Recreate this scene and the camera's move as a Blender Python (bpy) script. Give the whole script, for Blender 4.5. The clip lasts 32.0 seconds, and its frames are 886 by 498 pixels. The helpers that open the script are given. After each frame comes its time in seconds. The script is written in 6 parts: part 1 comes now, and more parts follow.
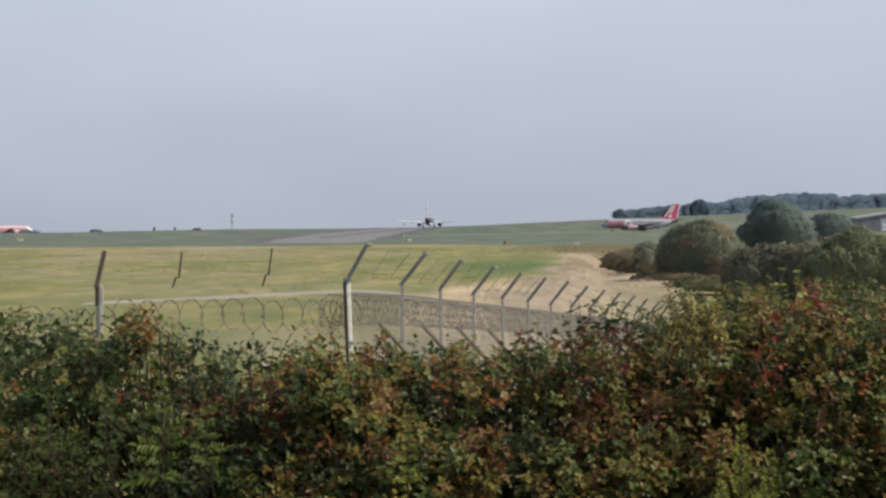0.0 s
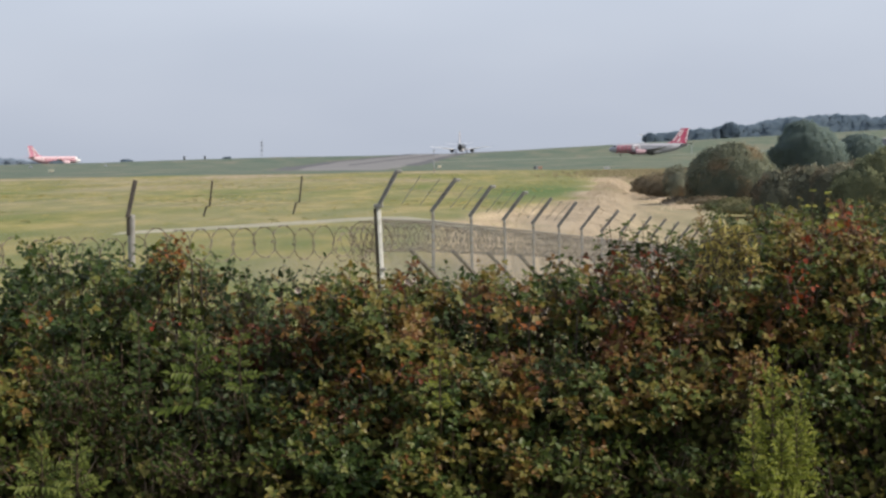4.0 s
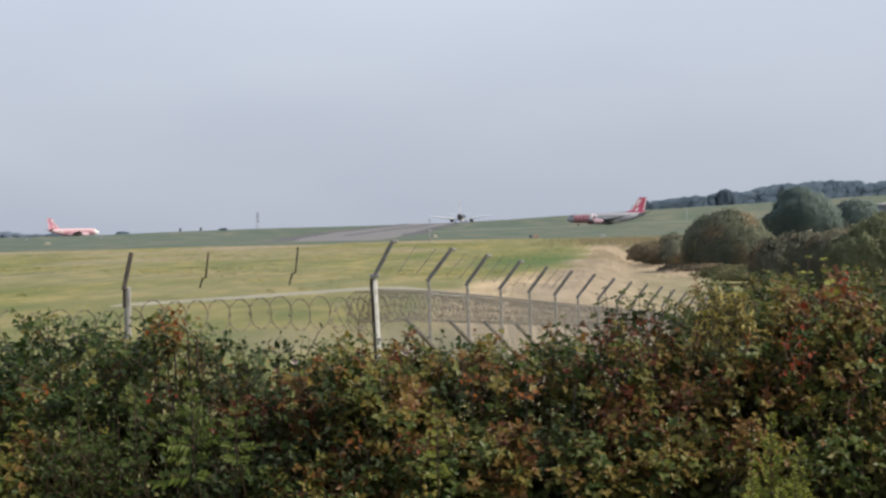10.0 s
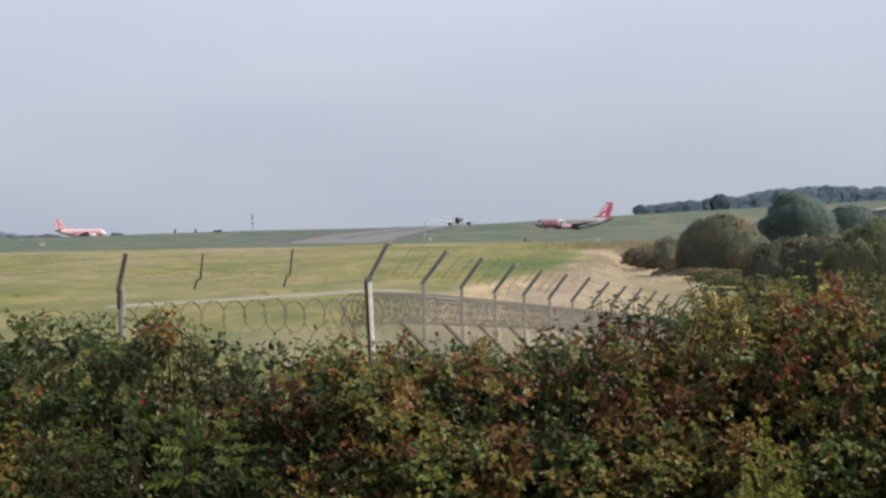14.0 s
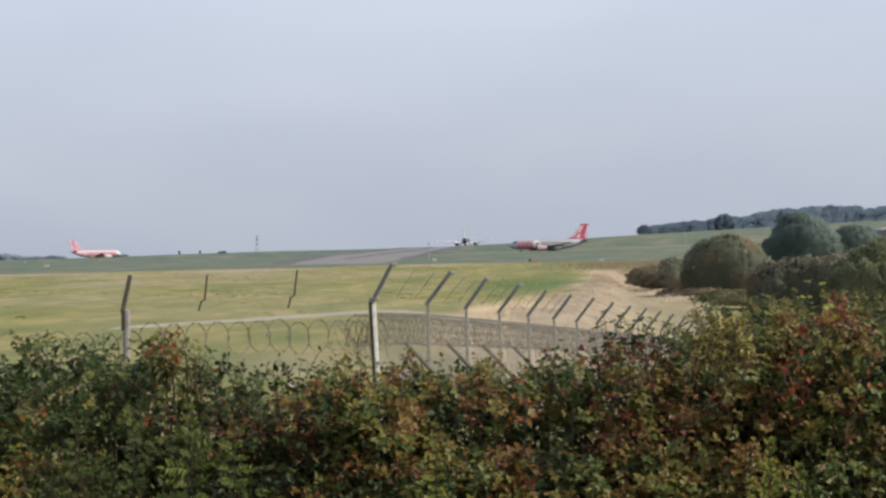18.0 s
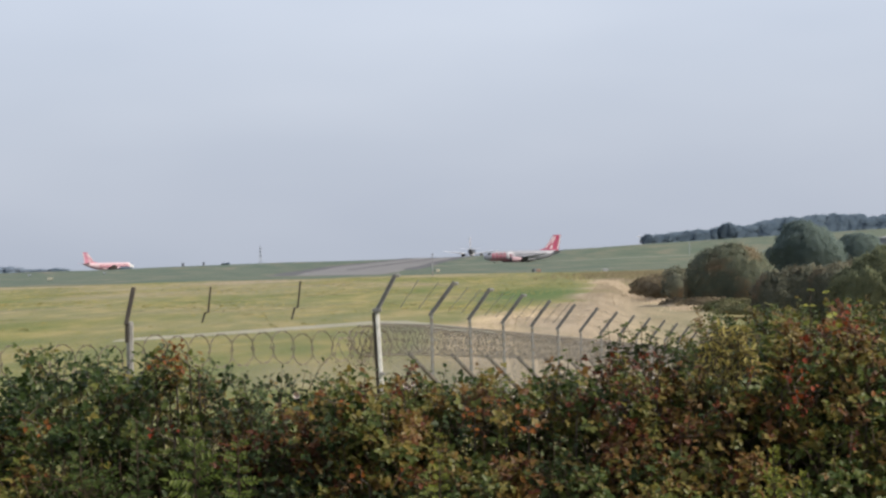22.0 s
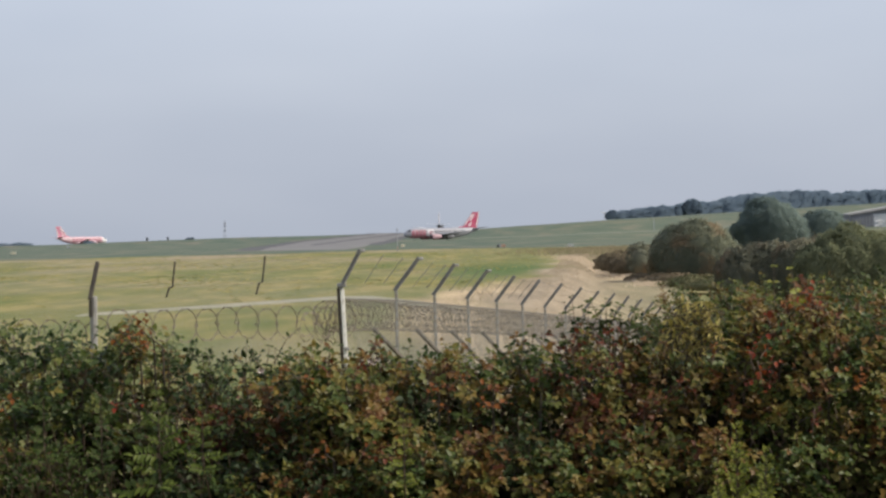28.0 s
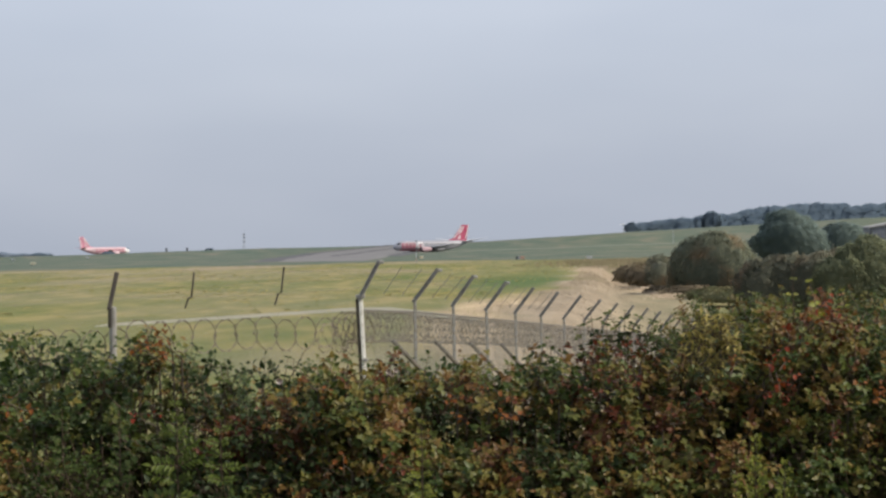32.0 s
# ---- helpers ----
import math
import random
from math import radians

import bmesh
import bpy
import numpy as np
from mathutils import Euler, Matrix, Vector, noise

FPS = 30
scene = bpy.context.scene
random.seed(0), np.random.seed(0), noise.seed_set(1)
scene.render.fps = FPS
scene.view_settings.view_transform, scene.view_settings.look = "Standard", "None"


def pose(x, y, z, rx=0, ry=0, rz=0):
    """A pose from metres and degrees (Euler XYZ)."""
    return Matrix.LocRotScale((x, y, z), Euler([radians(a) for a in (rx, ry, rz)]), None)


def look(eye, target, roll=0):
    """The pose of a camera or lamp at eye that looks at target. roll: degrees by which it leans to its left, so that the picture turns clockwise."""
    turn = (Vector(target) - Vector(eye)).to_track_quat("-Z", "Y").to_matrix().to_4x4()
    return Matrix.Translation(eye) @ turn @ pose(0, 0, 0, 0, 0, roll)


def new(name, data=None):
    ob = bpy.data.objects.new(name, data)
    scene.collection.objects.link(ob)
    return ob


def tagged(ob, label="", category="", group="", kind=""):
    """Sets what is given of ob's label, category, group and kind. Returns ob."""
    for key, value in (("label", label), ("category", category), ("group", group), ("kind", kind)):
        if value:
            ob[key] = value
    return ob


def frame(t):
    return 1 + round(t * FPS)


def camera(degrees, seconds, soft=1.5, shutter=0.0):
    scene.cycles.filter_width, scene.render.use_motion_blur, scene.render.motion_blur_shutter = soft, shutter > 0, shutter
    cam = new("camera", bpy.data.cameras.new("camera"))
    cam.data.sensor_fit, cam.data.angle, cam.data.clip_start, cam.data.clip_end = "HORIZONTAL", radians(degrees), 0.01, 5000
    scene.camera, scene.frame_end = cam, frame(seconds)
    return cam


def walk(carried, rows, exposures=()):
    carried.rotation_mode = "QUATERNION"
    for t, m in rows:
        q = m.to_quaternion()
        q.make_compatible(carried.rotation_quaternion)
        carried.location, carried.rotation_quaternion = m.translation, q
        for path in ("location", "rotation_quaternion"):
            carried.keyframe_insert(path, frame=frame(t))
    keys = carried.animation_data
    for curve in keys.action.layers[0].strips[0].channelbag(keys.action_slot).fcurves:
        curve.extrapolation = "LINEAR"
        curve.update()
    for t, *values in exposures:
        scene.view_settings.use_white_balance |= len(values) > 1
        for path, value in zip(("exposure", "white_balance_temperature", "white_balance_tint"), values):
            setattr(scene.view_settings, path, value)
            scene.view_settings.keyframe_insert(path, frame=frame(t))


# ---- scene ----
cam = camera(25.0, 32.0, soft=2.6)
ROWS = [
    (0, -0.001, 0.000, 1.653, -0.564, -0.466, -0.047),
    (0.5, -0.001, 0.000, 1.652, -0.633, -0.338, 0.165),
    (1, 0.001, -0.000, 1.653, -0.697, -0.168, 0.331),
    (1.5, 0.000, -0.000, 1.652, -0.670, -0.136, 0.335),
    (2, -0.000, 0.000, 1.652, -0.288, -0.137, 0.297),
    (2.5, 0.000, 0.000, 1.652, -0.122, -0.503, 0.450),
    (3, 0.000, 0.000, 1.652, -0.031, -1.785, 0.485),
    (3.5, 0.000, 0.000, 1.650, 0.169, -2.417, 0.505),
    (5.5, 0.001, 0.001, 1.652, 0.561, -2.699, 0.903),
    (6, 0.001, 0.001, 1.652, 0.459, -2.537, 1.051),
    (6.5, 0.001, 0.001, 1.652, 0.335, -2.421, 1.155),
    (7, 0.000, 0.001, 1.652, 0.125, -2.119, 1.080),
    (7.5, -0.000, 0.001, 1.652, 0.217, -1.773, 1.060),
    (8, 0.001, 0.000, 1.652, 0.360, -1.340, 0.997),
    (8.5, 0.001, -0.001, 1.650, 0.460, -0.966, 1.120),
    (9, 0.000, -0.000, 1.651, 0.633, -0.905, 1.151),
    (9.5, 0.000, 0.001, 1.651, 0.437, -0.800, 1.148),
    (10, 0.001, 0.000, 1.651, 0.172, -0.592, 1.131),
    (10.5, -0.000, -0.000, 1.651, 0.040, -0.392, 1.124),
    (11, -0.001, -0.001, 1.650, -0.070, -0.210, 1.037),
    (11.5, -0.001, -0.001, 1.650, -0.137, -0.033, 1.048),
    (12, -0.002, -0.001, 1.649, -0.106, -0.255, 0.991),
    (12.5, -0.001, 0.001, 1.650, -0.009, -0.503, 0.806),
    (13, -0.000, 0.001, 1.650, -0.002, -0.583, 0.744),
    (13.5, -0.000, 0.001, 1.649, 0.023, -0.482, 0.775),
    (14, 0.001, 0.000, 1.649, 0.024, -0.507, 0.799),
    (14.5, -0.001, 0.001, 1.650, -0.052, -0.411, 0.882),
    (15, 0.001, 0.001, 1.649, -0.075, -0.247, 0.920),
    (15.5, 0.001, -0.000, 1.650, -0.079, -0.102, 0.882),
    (17.5, 0.002, -0.001, 1.649, 0.081, -0.074, 0.989),
    (18, 0.002, 0.001, 1.649, 0.148, 0.086, 0.937),
    (18.5, 0.002, 0.001, 1.649, 0.082, -0.036, 1.005),
    (19, 0.003, 0.000, 1.649, -0.050, -0.102, 0.995),
    (19.5, 0.003, 0.000, 1.649, -0.106, -0.070, 1.049),
    (20, 0.004, -0.000, 1.649, -0.001, 0.033, 1.174),
    (20.5, 0.004, 0.000, 1.649, 0.186, 0.270, 1.117),
    (21, 0.006, -0.000, 1.649, 0.289, 0.308, 1.206),
    (21.5, 0.005, -0.000, 1.649, 0.357, 0.294, 1.220),
    (22, 0.006, -0.000, 1.649, 0.249, 0.390, 1.250),
    (22.5, 0.006, -0.000, 1.649, 0.213, 0.610, 1.356),
    (23, 0.006, -0.001, 1.648, 0.002, 0.912, 1.400),
    (23.5, 0.005, -0.000, 1.649, -0.112, 1.020, 1.406),
    (24, 0.006, -0.001, 1.648, -0.163, 1.077, 1.355),
    (24.5, 0.005, -0.001, 1.649, -0.216, 1.211, 1.374),
    (26.5, 0.006, 0.001, 1.647, -0.650, 1.141, 1.025),
    (27, 0.006, 0.001, 1.647, -0.883, 0.562, 1.148),
    (27.5, 0.005, 0.001, 1.649, -0.910, -0.178, 1.124),
    (28, 0.005, 0.000, 1.649, -0.760, -0.339, 1.100),
    (28.5, 0.006, 0.000, 1.649, -0.737, -0.268, 1.067),
    (29, 0.006, -0.001, 1.647, -0.808, -0.278, 1.024),
    (29.5, 0.006, -0.001, 1.648, -0.719, -0.294, 0.955),
    (30, 0.005, -0.001, 1.648, -0.560, -0.349, 1.023),
    (30.5, 0.004, -0.001, 1.648, -0.468, -0.247, 0.986),
    (31, 0.006, -0.001, 1.648, -0.417, -0.051, 0.917),
    (31.5, 0.007, -0.001, 1.649, -0.382, -0.024, 0.854),
    (32, 0.007, -0.001, 1.649, -0.216, 0.003, 0.924),
]
walk(cam, [(t, pose(x, y, z, 90 + pitch, roll, yaw)) for t, x, y, z, yaw, pitch, roll in ROWS],
     [(0, 0.26), (1, 0.31), (2, 0.28), (3.5, 0.40), (6, 0.45), (7, 0.44), (8, 0.23), (9, 0.33), (10, 0.36), (13, 0.36), (19, 0.36), (22, 0.37), (23, 0.23), (24, 0.25), (28, 0.28), (32, 0.25)])

# ---- light: hazy late-summer day, veiled sun from the right ----
SUN_AZ, SUN_EL = 103.0, 39.0          # degrees clockwise from straight ahead (+y), and above the horizon
world = bpy.data.worlds.new("sky")
scene.world = world
world.use_nodes = True
wn, wl = world.node_tree.nodes, world.node_tree.links
wn.clear()
w_out = wn.new("ShaderNodeOutputWorld")
w_bg = wn.new("ShaderNodeBackground")
w_sky = wn.new("ShaderNodeTexSky")
w_sky.sky_type, w_sky.sun_disc = "NISHITA", False
w_sky.sun_elevation, w_sky.sun_rotation = radians(SUN_EL), radians(SUN_AZ)
w_sky.air_density, w_sky.dust_density, w_sky.ozone_density = 1.2, 4.0, 1.5
w_gain = wn.new("ShaderNodeMix")
w_gain.data_type, w_gain.blend_type = "RGBA", "MULTIPLY"
w_gain.inputs[0].default_value = 1.0
w_gain.inputs[7].default_value = (0.085, 0.085, 0.085, 1)
wl.new(w_sky.outputs[0], w_gain.inputs[6])
# thin veil of high cloud over the whole sky
w_tc = wn.new("ShaderNodeTexCoord")
w_map = wn.new("ShaderNodeMapping")
w_map.inputs["Scale"].default_value = (2.2, 2.2, 7.0)
w_noise = wn.new("ShaderNodeTexNoise")
w_noise.inputs["Scale"].default_value, w_noise.inputs["Detail"].default_value = 1.6, 3.0
w_ramp = wn.new("ShaderNodeValToRGB")
w_ramp.color_ramp.elements[0].position, w_ramp.color_ramp.elements[0].color = 0.3, (0.49, 0.545, 0.66, 1)
w_ramp.color_ramp.elements[1].position, w_ramp.color_ramp.elements[1].color = 0.75, (0.58, 0.63, 0.735, 1)
wl.new(w_tc.outputs["Generated"], w_map.inputs["Vector"])
wl.new(w_map.outputs[0], w_noise.inputs["Vector"])
wl.new(w_noise.outputs[0], w_ramp.inputs[0])
# the veil is a little dimmer low over the horizon
w_sep = wn.new("ShaderNodeSeparateXYZ")
wl.new(w_tc.outputs["Generated"], w_sep.inputs[0])
w_low = wn.new("ShaderNodeMapRange")
w_low.inputs[1].default_value, w_low.inputs[2].default_value = 0.0, 0.16
w_low.inputs[3].default_value, w_low.inputs[4].default_value = 0.80, 1.04
wl.new(w_sep.outputs[2], w_low.inputs[0])
w_dim = wn.new("ShaderNodeVectorMath")
w_dim.operation = "SCALE"
wl.new(w_ramp.outputs[0], w_dim.inputs[0])
wl.new(w_low.outputs[0], w_dim.inputs["Scale"])
w_mix = wn.new("ShaderNodeMix")
w_mix.data_type = "RGBA"
w_mix.inputs[0].default_value = 0.82
wl.new(w_gain.outputs[2], w_mix.inputs[6])
wl.new(w_dim.outputs[0], w_mix.inputs[7])
wl.new(w_mix.outputs[2], w_bg.inputs[0])
w_bg.inputs[1].default_value = 1.0
wl.new(w_bg.outputs[0], w_out.inputs[0])

sun = new("sun", bpy.data.lights.new("sun", "SUN"))
sun.data.energy, sun.data.angle, sun.data.color = 3.7, radians(5.0), (1.0, 0.91, 0.78)
_a, _e = radians(SUN_AZ), radians(SUN_EL)
sun.matrix_world = look((0, 0, 60), (-math.sin(_a) * math.cos(_e), -math.cos(_a) * math.cos(_e), 60 - math.sin(_e)))

# ---- helpers of this scene ----
RNG = np.random.default_rng(7)


def mesh_of(name, verts, faces, mats, smooth=False, index=None):
    me = bpy.data.meshes.new(name)
    if isinstance(verts, np.ndarray):
        verts = verts.tolist()
    if isinstance(faces, np.ndarray):
        faces = faces.tolist()
    me.from_pydata(verts, [], faces)
    for m in (mats if isinstance(mats, (list, tuple)) else [mats]):
        me.materials.append(m)
    if index is not None:
        me.polygons.foreach_set("material_index", np.asarray(index, dtype=np.int32))
    if smooth:
        me.polygons.foreach_set("use_smooth", np.ones(len(me.polygons), dtype=bool))
    me.update()
    return me


class Geo:
    """Collects the vertices and faces of one mesh."""

    def __init__(self):
        self.v, self.f, self.m = [], [], []

    def add(self, verts, faces, mat=0):
        n = len(self.v)
        self.v += [tuple(map(float, p)) for p in verts]
        self.f += [tuple(i + n for i in q) for q in faces]
        self.m += [mat] * len(faces)
        return self

    def box(self, c, s, m=None, mat=0, bevel=0.0):
        x, y, z = (0.5 * a for a in s)
        if bevel <= 0:
            vs = [(i * x, j * y, k * z) for k in (-1, 1) for j in (-1, 1) for i in (-1, 1)]
            fs = [(0, 2, 3, 1), (4, 5, 7, 6), (0, 1, 5, 4), (2, 6, 7, 3), (0, 4, 6, 2), (1, 3, 7, 5)]
        else:
            b = bevel
            ring = [(x - b, y), (-(x - b), y), (-x, y - b), (-x, -(y - b)), (-(x - b), -y), (x - b, -y), (x, -(y - b)), (x, y - b)]
            inner = [(math.copysign(abs(p) - b * 0.6, p), math.copysign(abs(q) - b * 0.6, q)) for p, q in ring]
            vs = [(*p, -z) for p in inner] + [(*p, -z + b) for p in ring] + [(*p, z - b) for p in ring] + [(*p, z) for p in inner]
            fs = [tuple(range(7, -1, -1)), tuple(range(24, 32))]
            for r in range(3):
                fs += [(8 * r + i, 8 * r + (i + 1) % 8, 8 * r + 8 + (i + 1) % 8, 8 * r + 8 + i) for i in range(8)]
        vs = [Vector(p) for p in vs]
        if m is not None:
            vs = [m @ p for p in vs]
        return self.add([p + Vector(c) for p in vs], fs, mat)

    def tube(self, pts, radii, n=6, mat=0, cap=True):
        pts = [Vector(p) for p in pts]
        if not hasattr(radii, "__len__"):
            radii = [radii] * len(pts)
        vs, fs = [], []
        for i, p in enumerate(pts):
            d = (pts[min(i + 1, len(pts) - 1)] - pts[max(i - 1, 0)]).normalized()
            a = d.orthogonal().normalized() if i == 0 else (a - d * a.dot(d)).normalized()
            b = d.cross(a)
            for k in range(n):
                t = 2 * math.pi * k / n
                vs.append(p + (a * math.cos(t) + b * math.sin(t)) * radii[i])
        for i in range(len(pts) - 1):
            for k in range(n):
                fs.append((i * n + k, i * n + (k + 1) % n, (i + 1) * n + (k + 1) % n, (i + 1) * n + k))
        if cap:
            fs += [tuple(range(n - 1, -1, -1)), tuple(range((len(pts) - 1) * n, len(pts) * n))]
        return self.add(vs, fs, mat)

    def mesh(self, name, mats, smooth=False):
        return mesh_of(name, self.v, self.f, mats, smooth, self.m)


def part(name, geo, mat, parent, label="", smooth=False):
    ob = new(name, geo if isinstance(geo, bpy.types.Mesh) else geo.mesh(name, mat, smooth))
    ob.parent = parent
    return tagged(ob, label=label)


def thing(name, x=0, y=0, z=0, rz=0, **tags):
    ob = new(name)
    ob.matrix_basis = pose(x, y, z, 0, 0, rz)
    ob.empty_display_size = 0.2
    return tagged(ob, **tags)


def ramp(v, xs, ys):
    return np.interp(v, xs, ys)


def smooth01(v, a, b):
    t = np.clip((v - a) / (b - a), 0, 1)
    return t * t * (3 - 2 * t)


# ---- the lie of the land: x to the right, y ahead ----
def edge_x(y):
    """Where the mown field gives way to the dry bank."""
    return 3.2 + 0.098 * (y - 100)


def bank_x(y):
    """The wavering line where the dry grass begins."""
    return edge_x(y) + np.interp(y, [90, 118, 140, 168, 200, 260], [-1.6, -1.4, 0.0, 1.05, 0.8, 0.0])


def crest_x(y):
    """The crest of the bank, where the dry grass stands tallest."""
    return np.interp(y, [100, 118, 130, 140, 150, 160, 171, 196, 216, 246], [13.0, 14.8, 16.2, 17.0, 17.6, 17.6, 17.6, 18.3, 18.5, 17.6])


def land(x, y):
    x, y = np.asarray(x, float), np.asarray(y, float)
    d = np.where(y > 0, y, 0)
    z = ramp(d, [0, 4, 11, 16, 26, 36, 120, 240, 360, 580, 725, 820, 925, 1000, 1250, 1500, 2200, 4900],
             [0, 0, -.75, -.85, -1.05, -1.25, -1.35, -1.0, -.5, -.1, .2, 1.0, 3.8, 4.0, 4.2, 4.2, -4.0, -30])
    s = smooth01(d, 600, 1100)
    z = z + s * np.where(x > 0, 0.05 * np.minimum(x, 100) + 0.043 * np.clip(x - 100, 0, 400), 0.0098 * np.maximum(x, -500) - 1.5 * smooth01(-x, 80, 190) - 0.5 * smooth01(-x, 190, 300))
    drop = np.minimum(np.maximum(0.37 * (x - edge_x(d) - 3.2), 0), ramp(d, [60, 90, 150, 330], [2.6, 1.9, 0.7, 0.4])) * smooth01(d, 27, 40) * (1 - smooth01(d, 210, 330))
    swell = 0.10 * np.sin(x * 0.11 + d * 0.031) * np.sin(d * 0.047 + 1.0) * smooth01(d, 40, 120)
    return z - drop + swell


def land1(x, y):
    return float(land(x, y))


# ---- materials ----
def mat_new(name):
    m = bpy.data.materials.new(name)
    m.use_nodes = True
    nt = m.node_tree
    return m, nt.nodes, nt.links, nt.nodes["Principled BSDF"]


def ramp_node(nodes, stops):
    r = nodes.new("ShaderNodeValToRGB")
    e = r.color_ramp.elements
    while len(e) < len(stops):
        e.new(0.5)
    for k, (p, c) in enumerate(stops):
        e[k].position, e[k].color = p, (*c, 1)
    return r


def surface(name, c1, c2, scale=4.0, rough=0.7, metal=0.0, bump=0.15, fine=40.0, stain=None):
    """Painted, metal or mineral surface: broad tone, fine grain, optional stains."""
    m, n, l, p = mat_new(name)
    tc = n.new("ShaderNodeTexCoord")
    broad, grain = n.new("ShaderNodeTexNoise"), n.new("ShaderNodeTexNoise")
    broad.inputs["Scale"].default_value, grain.inputs["Scale"].default_value = scale, fine
    broad.inputs["Detail"].default_value = 4
    for q in (broad, grain):
        l.new(tc.outputs["Object"], q.inputs["Vector"])
    r = ramp_node(n, [(0.32, c1), (0.68, c2)])
    l.new(broad.outputs[0], r.inputs[0])
    col = r.outputs[0]
    if stain:
        st = n.new("ShaderNodeTexNoise")
        st.inputs["Scale"].default_value, st.inputs["Detail"].default_value = scale * 3.1, 6
        l.new(tc.outputs["Object"], st.inputs["Vector"])
        k = ramp_node(n, [(0.55, (0, 0, 0)), (0.72, (1, 1, 1))])
        l.new(st.outputs[0], k.inputs[0])
        mx = n.new("ShaderNodeMix")
        mx.data_type = "RGBA"
        l.new(k.outputs[0], mx.inputs[0])
        l.new(col, mx.inputs[6])
        mx.inputs[7].default_value = (*stain, 1)
        col = mx.outputs[2]
    l.new(col, p.inputs["Base Color"])
    p.inputs["Roughness"].default_value, p.inputs["Metallic"].default_value = rough, metal
    if bump:
        b = n.new("ShaderNodeBump")
        b.inputs["Strength"].default_value, b.inputs["Distance"].default_value = bump, 0.02
        l.new(grain.outputs[0], b.inputs["Height"])
        l.new(b.outputs[0], p.inputs["Normal"])
    return m


def foliage(name, stops, rough=0.7, through_light=0.25, patch=0.0, patch_colour=(0.1, 0.04, 0.02), patch_scale=3.0, gloss=0.15):
    """Leaves: each leaf its own tone, patches of turning leaves, light passing through."""
    m, n, l, p = mat_new(name)
    g = n.new("ShaderNodeNewGeometry")
    r = ramp_node(n, stops)
    l.new(g.outputs["Random Per Island"], r.inputs[0])
    col = r.outputs[0]
    if patch > 0:
        tc, ns = n.new("ShaderNodeTexCoord"), n.new("ShaderNodeTexNoise")
        ns.inputs["Scale"].default_value, ns.inputs["Detail"].default_value = patch_scale, 3
        l.new(tc.outputs["Object"], ns.inputs["Vector"])
        k = ramp_node(n, [(0.50, (0, 0, 0)), (0.66, (patch, patch, patch))])
        l.new(ns.outputs[0], k.inputs[0])
        mx = n.new("ShaderNodeMix")
        mx.data_type = "RGBA"
        l.new(k.outputs[0], mx.inputs[0])
        l.new(col, mx.inputs[6])
        mx.inputs[7].default_value = (*patch_colour, 1)
        col = mx.outputs[2]
    l.new(col, p.inputs["Base Color"])
    p.inputs["Roughness"].default_value = rough
    p.inputs["Specular IOR Level"].default_value = gloss
    if through_light:
        t = n.new("ShaderNodeBsdfTranslucent")
        l.new(col, t.inputs[0])
        ms = n.new("ShaderNodeMixShader")
        ms.inputs[0].default_value = through_light
        l.new(p.outputs[0], ms.inputs[1])
        l.new(t.outputs[0], ms.inputs[2])
        l.new(ms.outputs[0], n["Material Output"].inputs[0])
    return m


